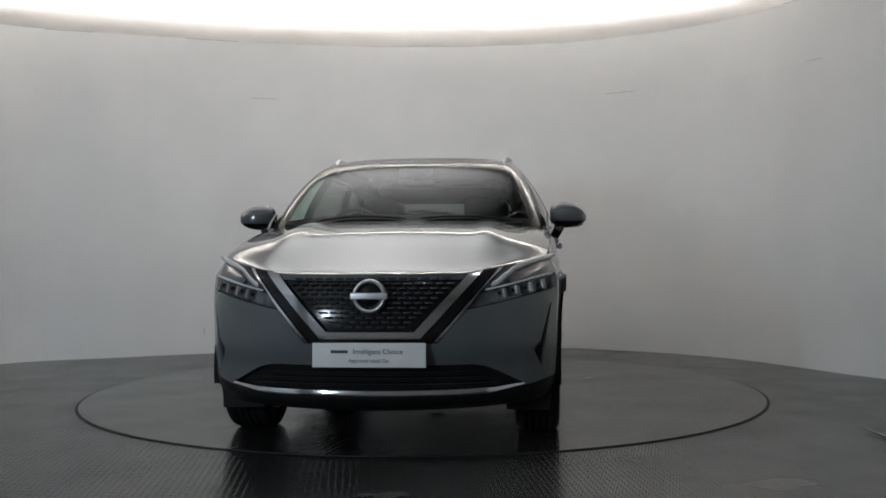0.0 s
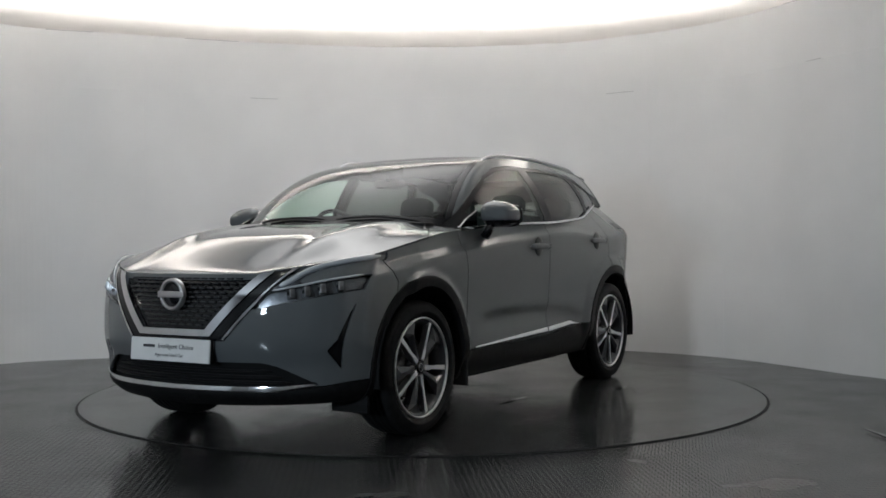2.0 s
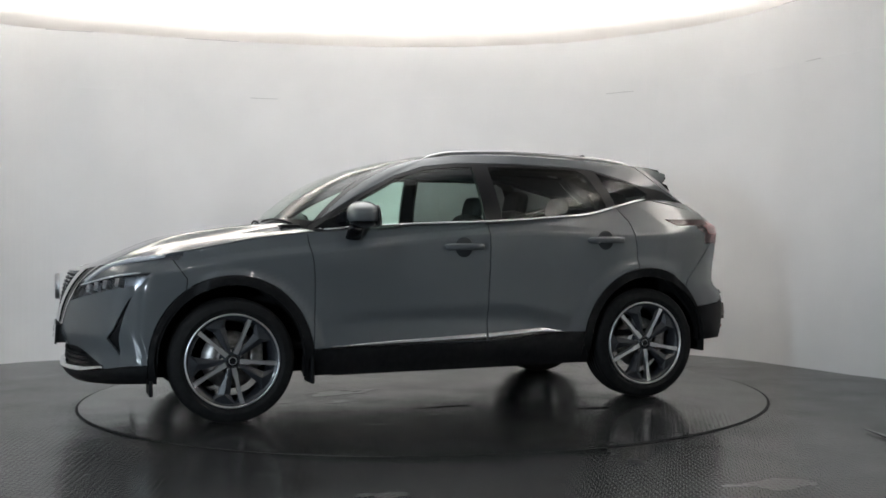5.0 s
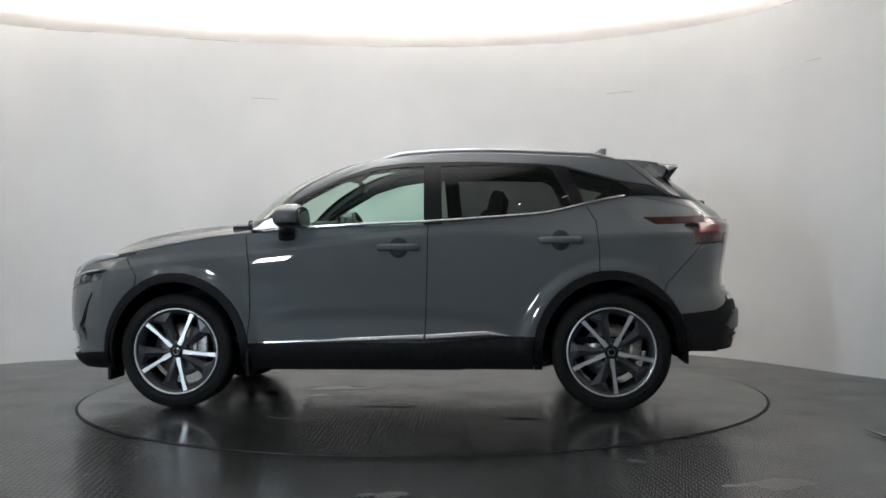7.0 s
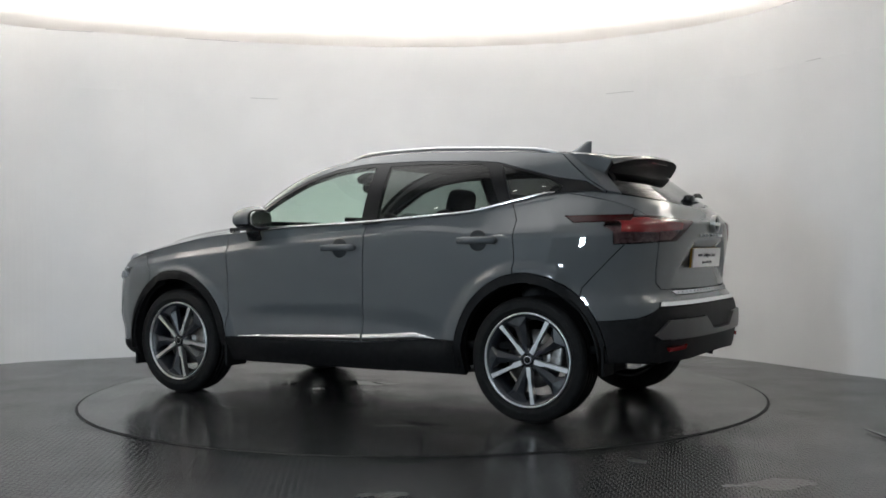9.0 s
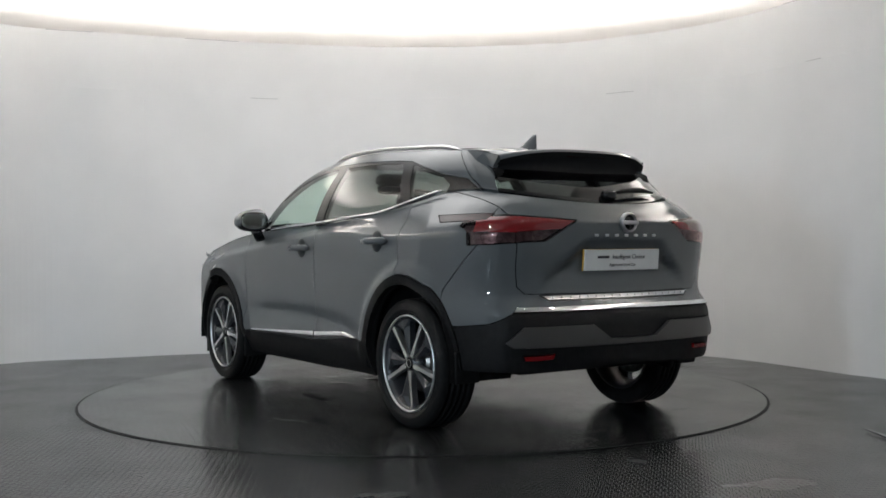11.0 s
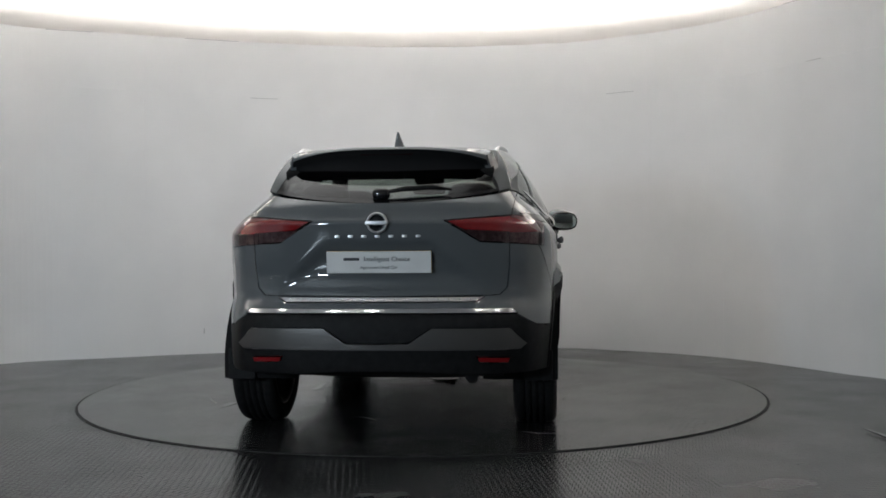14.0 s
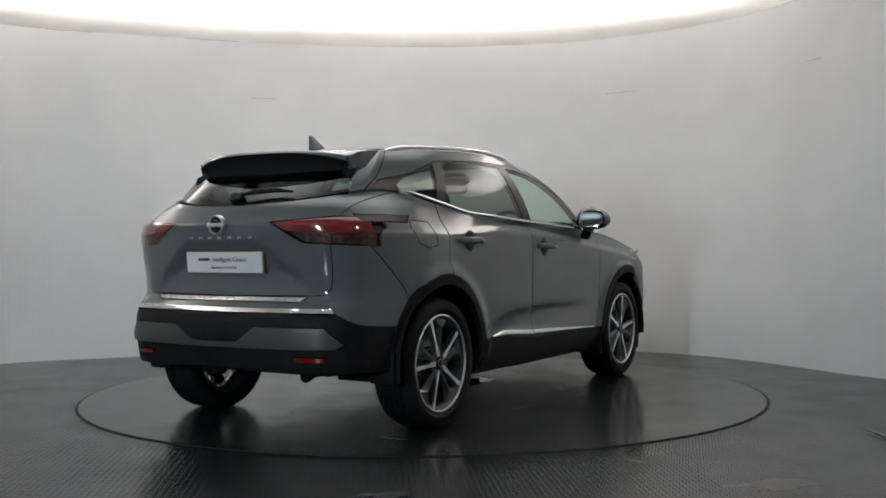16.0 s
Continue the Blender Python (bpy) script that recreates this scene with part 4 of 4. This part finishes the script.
    part("brake_disc", weld(lathe([(0.08, 0.012), (0.165, 0.012), (0.165, -0.012), (0.08, -0.012), (0.075, 0.03), (0.001, 0.03)], 60)), STEEL, rim, "steel brake disc")
    part("brake_caliper", moved(super_ball(0.04, 0.04, 0.075, 0.4), Matrix.Translation((-0.145, 0.0, 0.03))), STEEL, rim)
    return rim


first_wheel = make_wheel()
first_wheel.matrix_local = pose(1.3325, 0.772, 0.3545)
for x, y in ((-1.3325, 0.772), (1.3325, -0.772), (-1.3325, -0.772)):
    m = pose(x, y, 0.3545, 0, 0, 180 if y < 0 else 0) @ pose(0, 0, 0, 0, (-6 if y > 0 else -28) if x < 0 else (0 if y > 0 else 14), 0)
    copy_thing(first_wheel, m)

for side in (1, -1):
    for x, r in ((1.3325, 0.430), (-1.3325, 0.435)):
        rows = [[(x + r * math.cos(a), yy * side, 0.355 + r * math.sin(a)) for a in np.linspace(-0.15, math.pi + 0.15, 32)] for yy in (0.50, 0.66, 0.85, 0.895)]
        rows.insert(0, [(x + 0.05 * math.cos(a), 0.50 * side, 0.45) for a in np.linspace(-0.15, math.pi + 0.15, 32)])
        part("wheel_arch_liner", grid_bm(rows), LINER, car)
    # mud flaps
    part("mud_flap", mirrored(box(bmesh.new(), 0.868, 0.888, 0.70, 0.898, 0.205, 0.42, 0.006), side), BLACK, car)
    part("mud_flap", mirrored(box(bmesh.new(), -1.785, -1.768, 0.72, 0.868, 0.285, 0.45, 0.006), side), BLACK, car)
    part("air_deflector", mirrored(box(bmesh.new(), 1.765, 1.785, 0.62, 0.84, 0.17, 0.26, 0.004), side), BLACK, car)

    # chrome strip on the foot of the doors
    for x0, x1, kind in ((0.77, -0.208, "front"), (-0.222, -0.735, "rear")):
        rows = []
        for x in np.linspace(x0, x1, 16):
            f = (x - x0) / (x1 - x0)
            lo = 0.405 + 0.012 * f if kind == "front" else 0.416 + 0.034 * f
            hi = lo + (0.012 + 0.030 * f if kind == "front" else 0.042 - 0.002 * f if f < 0.72 else 0.042 * (1 - (f - 0.72) / 0.3))
            y = side * (side_y(x, (lo + hi) / 2) * tab(x, [-1.1, -0.6, 0.6, 1.1], [1.0, 0.992, 0.988, 0.995]) + 0.003)
            rows.append([(x, y - side * 0.015, lo - 0.002), (x, y + side * 0.004, lo), (x, y + side * 0.006, (lo + hi) / 2), (x, y + side * 0.003, hi), (x, y - side * 0.015, hi + 0.002)])
        part("door_trim", weld(grid_bm(rows)), CHROME, car, "chrome strip along the door foot")
    # chrome line under the windows
    pts = [cabin_point(s, 0.0) for s in np.linspace(1.0, 1.955, 44)]
    pts = [Vector((p.x, (p.y + 0.012) * side, p.z + 0.008)) for p in pts if p.x > -1.49]
    part("window_trim", tube(pts, 0.006, 0.009, 8), CHROME, car, "chrome strip under the side windows")
    # roof rail
    pts = []
    for f in np.linspace(0, 1, 34):
        x = 0.10 - 1.52 * f
        h = 0.026 * math.sin(min(1, f / 0.13) * math.pi / 2) * math.sin(min(1, (1 - f) / 0.13) * math.pi / 2)
        y = tab(x, [-1.60, -1.2, -0.7, -0.2, 0.05], [0.545, 0.575, 0.590, 0.585, 0.565])
        pts.append((x, y * side, roof_z(x, y) + h - 0.010))
    part("roof_rail", tube(pts, 0.013, 0.012, 12), SATIN, car, "bright metal roof rail")
    # door handles
    for x, z in ((-0.062, 0.985), (-1.035, 1.022)):
        y = side_y(x, z) * 0.990
        cup = part("handle_cup", mirrored(moved(super_ball(0.058, 0.012, 0.062, 1.0), Matrix.Translation((x, y, z + 0.002))), side), CUP_SHADE, car)
        pts = [(x + 0.135, (y + 0.010) * side, z), (x + 0.12, (y + 0.026) * side, z + 0.002), (x + 0.06, (y + 0.036) * side, z + 0.004), (x - 0.05, (y + 0.036) * side, z + 0.004), (x - 0.115, (y + 0.026) * side, z + 0.003), (x - 0.125, (y + 0.008) * side, z + 0.002)]
        part("door_handle", tube(pts, 0.011, 0.020, 12), PAINT, car)
    # door mirror
    m_mirror = pose(0.60, 0.968, 1.170, 0, 0, -10)

    def mirror_shape(rx, z0, z1, grow=1.0):
        """The housing: blunt at its back, rounded in front, lower at its outer end."""
        bm = super_ball(1, 1, 1, 0.72, 28, 36)
        for q in bm.verts:
            a, b, c = q.co
            out = (b + 1) / 2
            tall = (1.0 - 0.34 * out ** 2.2) * (1 - 0.22 * max(0, a) ** 2)
            q.co = (a * rx * (1 - 0.25 * out * max(0, a)) * grow, b * 0.110 * grow, max(z0, min(z1, c * 0.083 * tall * grow + 0.014 * (1 - out))))
        return bm

    shell = part("door_mirror", mirrored(moved(mirror_shape(0.098, -0.030, 1), m_mirror), side), PAINT, car, "grey door mirror on a black foot")
    part("mirror_base", mirrored(moved(mirror_shape(0.098, -1, -0.026, 0.985), m_mirror), side), GLOSS, shell)
    part("mirror_rim", mirrored(moved(super_ball(0.012, 0.097, 0.066, 0.7), m_mirror @ pose(-0.092, -0.006, 0)), side), GLOSS, shell)
    part("mirror_glass", mirrored(moved(super_ball(0.003, 0.086, 0.056, 0.7), m_mirror @ pose(-0.105, -0.006, 0, 0, 6, 0)), side), MIRROR, shell, "mirror glass")
    part("mirror_foot", mirrored(tube([(0.615, 0.925, 1.13), (0.625, 0.905, 1.085), (0.63, 0.880, 1.045)], 0.05, 0.026, 12, False), side), GLOSS, shell, "black mirror foot")
    part("mirror_corner", mirrored(prism([(0.86, 1.10), (0.66, 1.115), (0.66, 1.20), (0.78, 1.15)], 0.832, 0.846), side), GLOSS, car, smooth=False)
    # lamp modules behind the headlight lens
    owner = lamp if side < 0 else bpy.data.objects["headlight"]
    for k in range(4):
        y = 0.600 + 0.062 * k
        n = y / 0.912
        z = 0.765 + 0.19 * (y - 0.60)
        x = front_x(z) - front_sweep(n) - 0.030
        turn = -28 - 60 * (n - 0.6)
        m = pose(x, y, z, 0, 0, turn)
        part("lamp_module", mirrored(box(bmesh.new(), -0.016, 0.012, -0.030, 0.030, -0.022, 0.024, 0.004, m @ pose(0, 0, 0, 14, 0, 0)), side), LAMP_MOD, owner, "silver lamp module")
        part("lamp_eye", mirrored(moved(super_ball(0.006, 0.010, 0.010, 1.0, 10, 12), m @ pose(0.013, 0.006, 0.004)), side), GLOSS, owner)
        part("lamp_fin", mirrored(box(bmesh.new(), -0.02, 0.016, -0.0025, 0.0025, -0.026, 0.026, 0.001, m @ pose(0, -0.031, 0, 18, 0, 0)), side), CHROME, owner)
    # the boomerang of the daytime light: along the bonnet's edge, then down and out over the headlight
    owner = drl if side < 0 else bpy.data.objects["daytime_light"]
    for way, wide in (([(0.868, 0.948), (0.80, 0.931), (0.72, 0.906), (0.668, 0.884), (0.632, 0.856), (0.598, 0.828), (0.560, 0.806)], 0.014), ([(0.530, 0.786), (0.655, 0.812), (0.76, 0.838), (0.855, 0.858)], 0.006)):
        pts = []
        for f in np.linspace(0, len(way) - 1, 22):
            y, z = (float(np.interp(f, range(len(way)), [q[k] for q in way])) for k in (0, 1))
            x = front_x(min(z, 0.95)) - front_sweep(min(1, y / side_y(1.9, z)))
            pts.append((x - 0.004, y * side, z))
        part("light_guide", tube(pts, 0.006, wide, 8), DRL, owner, "pale light guide")

# spoiler
rows, under = [], []
HALF = 0.566
for y in np.linspace(-HALF, HALF, 45):
    e = abs(y) / HALF
    back = -1.825 + 0.11 * e ** 3
    sh = back + 1.825
    zt = 1.520 - 0.040 * e ** 3
    tip = zt - 0.016 - 0.010 * e ** 4
    rows.append([(-1.44, y * 0.995, roof_z(-1.44, y) + 0.002), (-1.54, y * 0.985, roof_z(-1.54, y) + 0.004), (-1.64, y * 0.965, max(roof_z(-1.64, y), zt + 0.004)), (-1.74 + sh * 0.7, y * 0.94, zt + 0.003), (back + 0.012, y * 0.925, zt - 0.002), (back, y * 0.925, tip)])
    low = 1.348 - 0.02 * e ** 6
    under.append([(back, y * 0.925, tip), (back + 0.022, y * 0.94, tip - 0.028), (-1.764 + sh, y * 0.93, 1.425), (-1.788 + sh * 0.7, y * 0.945, low + 0.028), (-1.808 + sh * 0.6, y * 0.97, low), (-1.70, y * 1.0, 1.40), (-1.55, y * 0.97, 1.47)])
spoiler = part("spoiler", weld(grid_bm(rows)), PAINT, car, "grey roof spoiler with a black underside")
part("spoiler_underside", weld(grid_bm(under)), LINER, spoiler, "black spoiler underside")
part("brake_light", box(bmesh.new(), -1.806, -1.79, -0.14, 0.14, 1.478, 1.494, 0.003), DARKRED, spoiler, "dark red high brake light")
for side in (1, -1):
    outer = [(-1.47, 0.566, 1.525), (-1.60, 0.550, 1.504), (-1.708, 0.530, 1.478), (-1.672, 0.548, 1.410), (-1.690, 0.578, 1.352), (-1.62, 0.600, 1.385), (-1.54, 0.590, 1.445)]
    bm = bmesh.new()
    face = [bm.verts.new((x, y * side, z)) for x, y, z in outer]
    rear = [bm.verts.new((x, (y - 0.03) * side, z - 0.004)) for x, y, z in outer]
    bm.faces.new(face)
    bm.faces.new(rear[::-1])
    for k in range(len(outer)):
        j = (k + 1) % len(outer)
        bm.faces.new((face[k], face[j], rear[j], rear[k]))
    bmesh.ops.recalc_face_normals(bm, faces=bm.faces)
    part("spoiler_fin", bm, PAINT, spoiler, smooth=False)
# aerial
rows = []
for f in np.linspace(0, 1, 9):
    x0, x1 = -1.165 - 0.165 * f ** 0.9, -1.360 - 0.004 * f
    lw = 0.028 * (1 - f) + 0.005
    rows.append([((x0 + x1) / 2 + (x0 - x1) / 2 * math.cos(a), lw * math.sin(a), roof_z(-1.26, 0) - 0.010 + 0.088 * f) for a in np.linspace(0, 2 * math.pi, 25)])
bm = grid_bm(rows)
bmesh.ops.holes_fill(bm, edges=bm.edges)
part("roof_aerial", weld(bm), PAINT, car, "grey shark fin aerial")


# wipers
def on_screen(y, v):
    s = math.asin(min(1, abs(y) / (0.80 + (0.585 - 0.80) * v))) / (math.pi / 2)
    p = cabin_point(s, v)
    return Vector((p.x + 0.008, y, p.z + 0.009))


for y0, y1 in ((0.10, 0.62), (-0.52, 0.02)):
    arm = part("wiper", tube([on_screen(y, 0.015 + 0.02 * math.sin(math.pi * (y - y0) / (y1 - y0))) for y in np.linspace(y0, y1, 14)], 0.006, 0.007, 6), BLACK, car, "black windscreen wiper")
part("cowl", box(bmesh.new(), 0.90, 1.02, -0.70, 0.70, 1.10, 1.128, 0.01), BLACK, car)
motor = part("rear_wiper", moved(super_ball(0.03, 0.045, 0.028, 0.7), Matrix.Translation((-1.985, 0.0, 1.262))), GLOSS, car, "black rear wiper")
part("wiper_arm", tube([(-1.995, 0.01, 1.265), (-1.985, -0.12, 1.288), (-1.965, -0.26, 1.295), (-1.955, -0.36, 1.283)], 0.012, 0.014, 8), BLACK, motor)

# number plates, drawn in print
def number_plate(x, z0, z1, way, tilt):
    m = pose(x, 0, (z0 + z1) / 2, 90 - tilt, 0, 90 * way)
    h, bm = (z1 - z0) / 2, bmesh.new()
    box(bm, -0.265, 0.265, -h, h, -0.010, 0.0, 0.004)
    plate = part("number_plate", bm, PLATE, car, "white dealer plate with dark print", smooth=False)
    plate.matrix_local = m
    bm = bmesh.new()
    box(bm, -0.266, 0.266, -h - 0.001, h + 0.001, -0.022, -0.009, 0.003)
    part("plate_edge", bm, AMBER if way < 0 else BLACK, plate, smooth=False)
    lettering("Intelligent Choice", 0.033, pose(0.042, 0.016, 0.001), INK, plate, "print")
    bm = bmesh.new()
    box(bm, -0.178, -0.098, 0.009, 0.023, 0.0, 0.0012)
    part("print_bar", bm, INK, plate, smooth=False)
    lettering("Approved Used Car", 0.023, pose(0, -0.026, 0.001), INK, plate, "print")
    return plate


number_plate(2.279, 0.436, 0.550, 1, 4)
number_plate(-2.092, 0.860, 0.970, -1, -5)
part("plate_holder", box(bmesh.new(), 2.20, 2.266, -0.25, 0.25, 0.44, 0.545, 0.01), BLACK, car)


# emblems: a ring with a bar
def emblem(x, z, r, way, tilt):
    m = pose(x, 0, z, tilt, 0, -90 * way)
    ring = part("emblem", weld(lathe([(r * 0.78, 0), (r * 0.80, 0.012), (r * 0.9, 0.017), (r, 0.012), (r * 1.02, -0.012)], 48)), BADGE, car, "dark chrome ring emblem with a bar")
    ring.matrix_local = m
    part("emblem_bar", box(bmesh.new(), -r * 1.12, r * 1.12, 0.004, 0.018, -r * 0.2, r * 0.2, 0.004), BADGE, ring)
    part("emblem_backing", weld(lathe([(r * 0.95, -0.012), (r * 0.95, 0.004), (0.001, 0.004)], 40)), GLOSS, ring)


emblem(2.252, 0.765, 0.078, 1, 0)
emblem(-2.138, 1.112, 0.052, -1, 0)
# seven small bars stand for the model name on the tailgate
for k in range(7):
    y = 0.205 - 0.068 * k
    part("badge_bar", box(bmesh.new(), -0.003, 0.003, -0.013, 0.013, -0.007, 0.007, 0.002, pose(rear_x(1.045) + rear_sweep(abs(y) / 0.9) - 0.002, y, 1.045)), SATIN, tailgate, "small chrome letter bar")

# short bars of the grille
bar_mesh = None
GBAR = shader("grille_bar", (0.035, 0.035, 0.037), 0.22, 0.3)
row = 0
z = 0.618
while z < 0.865:
    edge = 0.205 + (z - 0.60) * 0.93 - 0.02
    n = int(edge / 0.05) + 2
    for k in range(-n, n + 1):
        y = 0.05 * k + (0.025 if row % 2 else 0)
        if abs(y) < edge - 0.012:
            if bar_mesh is None:
                bm = box(bmesh.new(), -0.010, 0.006, -0.019, 0.019, -0.0045, 0.0045, 0.002)
                ob = part("grille_bar", bm, GBAR, grille)
                bar_mesh = ob.data
            else:
                ob = new("grille_bar", bar_mesh)
                ob.parent = grille
            ob.matrix_local = pose(front_x(z) - front_sweep(abs(y) / 0.905) - 0.016, y, z, 0, 0, -math.copysign(18 * abs(y), y) if y else 0)
    row += 1
    z += 0.0225
# slats of the lower intake
for z in (0.343, 0.370, 0.397):
    w = 0.60 - (z - 0.343) * 1.6
    pts = [(front_x(z) - front_sweep(abs(y) / 0.9) - 0.022, y, z) for y in np.linspace(-w, w, 21)]
    part("intake_slat", tube(pts, 0.014, 0.007, 6), BLACK, intake)
# ribs of the loading sill plate
for k in range(18):
    y = -0.46 + 0.054 * k
    part("sill_rib", box(bmesh.new(), -0.002, 0.002, -0.003, 0.003, -0.009, 0.009, 0.001, pose(rear_x(0.727) + rear_sweep(abs(y) / 0.9) - 0.006, y, 0.727)), SATIN, bpy.data.objects["loading_sill_plate"])

# underside
under_body = box(bmesh.new(), -1.10, 2.0, -0.60, 0.60, 0.245, 0.33, 0.03)
part("rear_underbody", box(bmesh.new(), -2.0, -1.10, -0.62, 0.62, 0.335, 0.42, 0.02), LINER, car)
part("underbody", under_body, LINER, car)
part("underbody_tray", box(bmesh.new(), -0.45, 0.75, -0.84, 0.84, 0.240, 0.30, 0.01), LINER, car)
part("floor_pan", box(bmesh.new(), -1.85, 1.0, -0.80, 0.80, 0.40, 0.44, 0.0), LINER, car)
part("silencer", moved(super_ball(0.30, 0.12, 0.06, 0.5), pose(-0.72, 0.50, 0.285)), STEEL, car, "steel exhaust silencer")
part("tailpipe", tube([(-1.75, -0.42, 0.34), (-1.90, -0.44, 0.34), (-1.99, -0.46, 0.325)], 0.03, 0.03, 14, False), LINER, car)
part("rear_axle", tube([(-1.3325, -0.7, 0.31), (-1.36, -0.3, 0.29), (-1.36, 0.3, 0.29), (-1.3325, 0.7, 0.31)], 0.045, 0.045, 12, False), LINER, car)

# cabin inside
dash = part("dashboard", moved(super_ball(0.28, 0.74, 0.17, 0.5), pose(0.74, 0, 0.92)), TRIM, car, "dark dashboard")
part("screen", box(bmesh.new(), 0.44, 0.46, -0.13, 0.13, 1.07, 1.20, 0.004, pose(0, 0, 0)), GLOSS, dash)
part("dash_top", moved(super_ball(0.20, 0.18, 0.05, 0.5), pose(0.56, -0.38, 1.13)), TRIM, dash)
wheel_rows = []
for a in np.linspace(0, 2 * math.pi, 41):
    wheel_rows.append([((0.185 + 0.014 * math.cos(b)) * math.cos(a), (0.185 + 0.014 * math.cos(b)) * math.sin(a), 0.014 * math.sin(b)) for b in np.linspace(0, 2 * math.pi, 9)])
m_wheel = pose(0.36, -0.38, 1.06, 0, -68, 0)
steer = part("steering_wheel", moved(weld(grid_bm(wheel_rows)), m_wheel), TRIM, car, "black steering wheel")
part("steering_hub", moved(super_ball(0.07, 0.10, 0.03, 0.6), m_wheel), TRIM, steer)
part("steering_spoke", moved(box(bmesh.new(), -0.02, 0.02, -0.18, 0.18, -0.008, 0.008, 0.004), m_wheel), TRIM, steer)


def seat(x, y, w, tilt=-14, rest=True):
    base = part("seat", moved(super_ball(0.26, w, 0.10, 0.5), pose(x + 0.06, y, 0.62)), CLOTH, car, "dark cloth car seat")
    part("backrest", moved(super_ball(0.085, w, 0.33, 0.5), pose(x - 0.26, y, 0.90, 0, tilt, 0)), CLOTH, base)
    for dy in ((0,) if w < 0.4 else (-0.42, 0.42)):
        part("headrest", moved(super_ball(0.05, 0.135, 0.085, 0.6), pose(x - 0.365, y + dy, 1.265, 0, tilt, 0)), CLOTH, base)
    return base


seat(-0.27, 0.38, 0.25)
seat(-0.27, -0.38, 0.25)
seat(-0.98, 0.0, 0.60)
part("rear_view_mirror", moved(super_ball(0.018, 0.12, 0.035, 0.6), pose(0.30, 0, 1.40, 0, 10, 0)), GLOSS, screen, "black interior mirror")
part("mirror_stalk", tube([(0.30, 0, 1.40), (0.34, 0, 1.45), (0.33, 0, 1.475)], 0.012, 0.012, 8, False), GLOSS, screen)
part("camera_pod", moved(super_ball(0.06, 0.11, 0.03, 0.6), pose(0.33, 0, 1.475, 0, 24, 0)), BLACK, screen)
part("headliner", moved(super_ball(0.80, 0.56, 0.012, 0.3), pose(-0.65, 0, 1.535)), TRIM, car)

rod = tagged(link("metal_rod", tube([(2.335, -1.72, 0.0135), (2.35, -2.0, 0.0135), (2.39, -2.7, 0.0135)], 0.010, 0.010, 12), ROD), "thin bright metal rod lying on the floor", "metal rod")


def motions():
    # heading of the car, in degrees, through the turn of the table
    turn = [(0.0, -96.19), (0.5, -102.13), (1.0, -108.62), (2.0, -121.7), (3.0, -134.95), (4.2, -150.51), (6.5, -179.93), (9.0, -211.81), (11.5, -244.08), (13.5, -270.05), (16.0, -302.16)]
    walk(turntable, [(t, pose(0, 0, 0, 0, 0, a)) for t, a in turn])
    walk(car, [(t, pose(0, 0, 0.004, 0, 0, a) @ pose(0.114, 0.002, 0)) for t, a in turn])


motions()
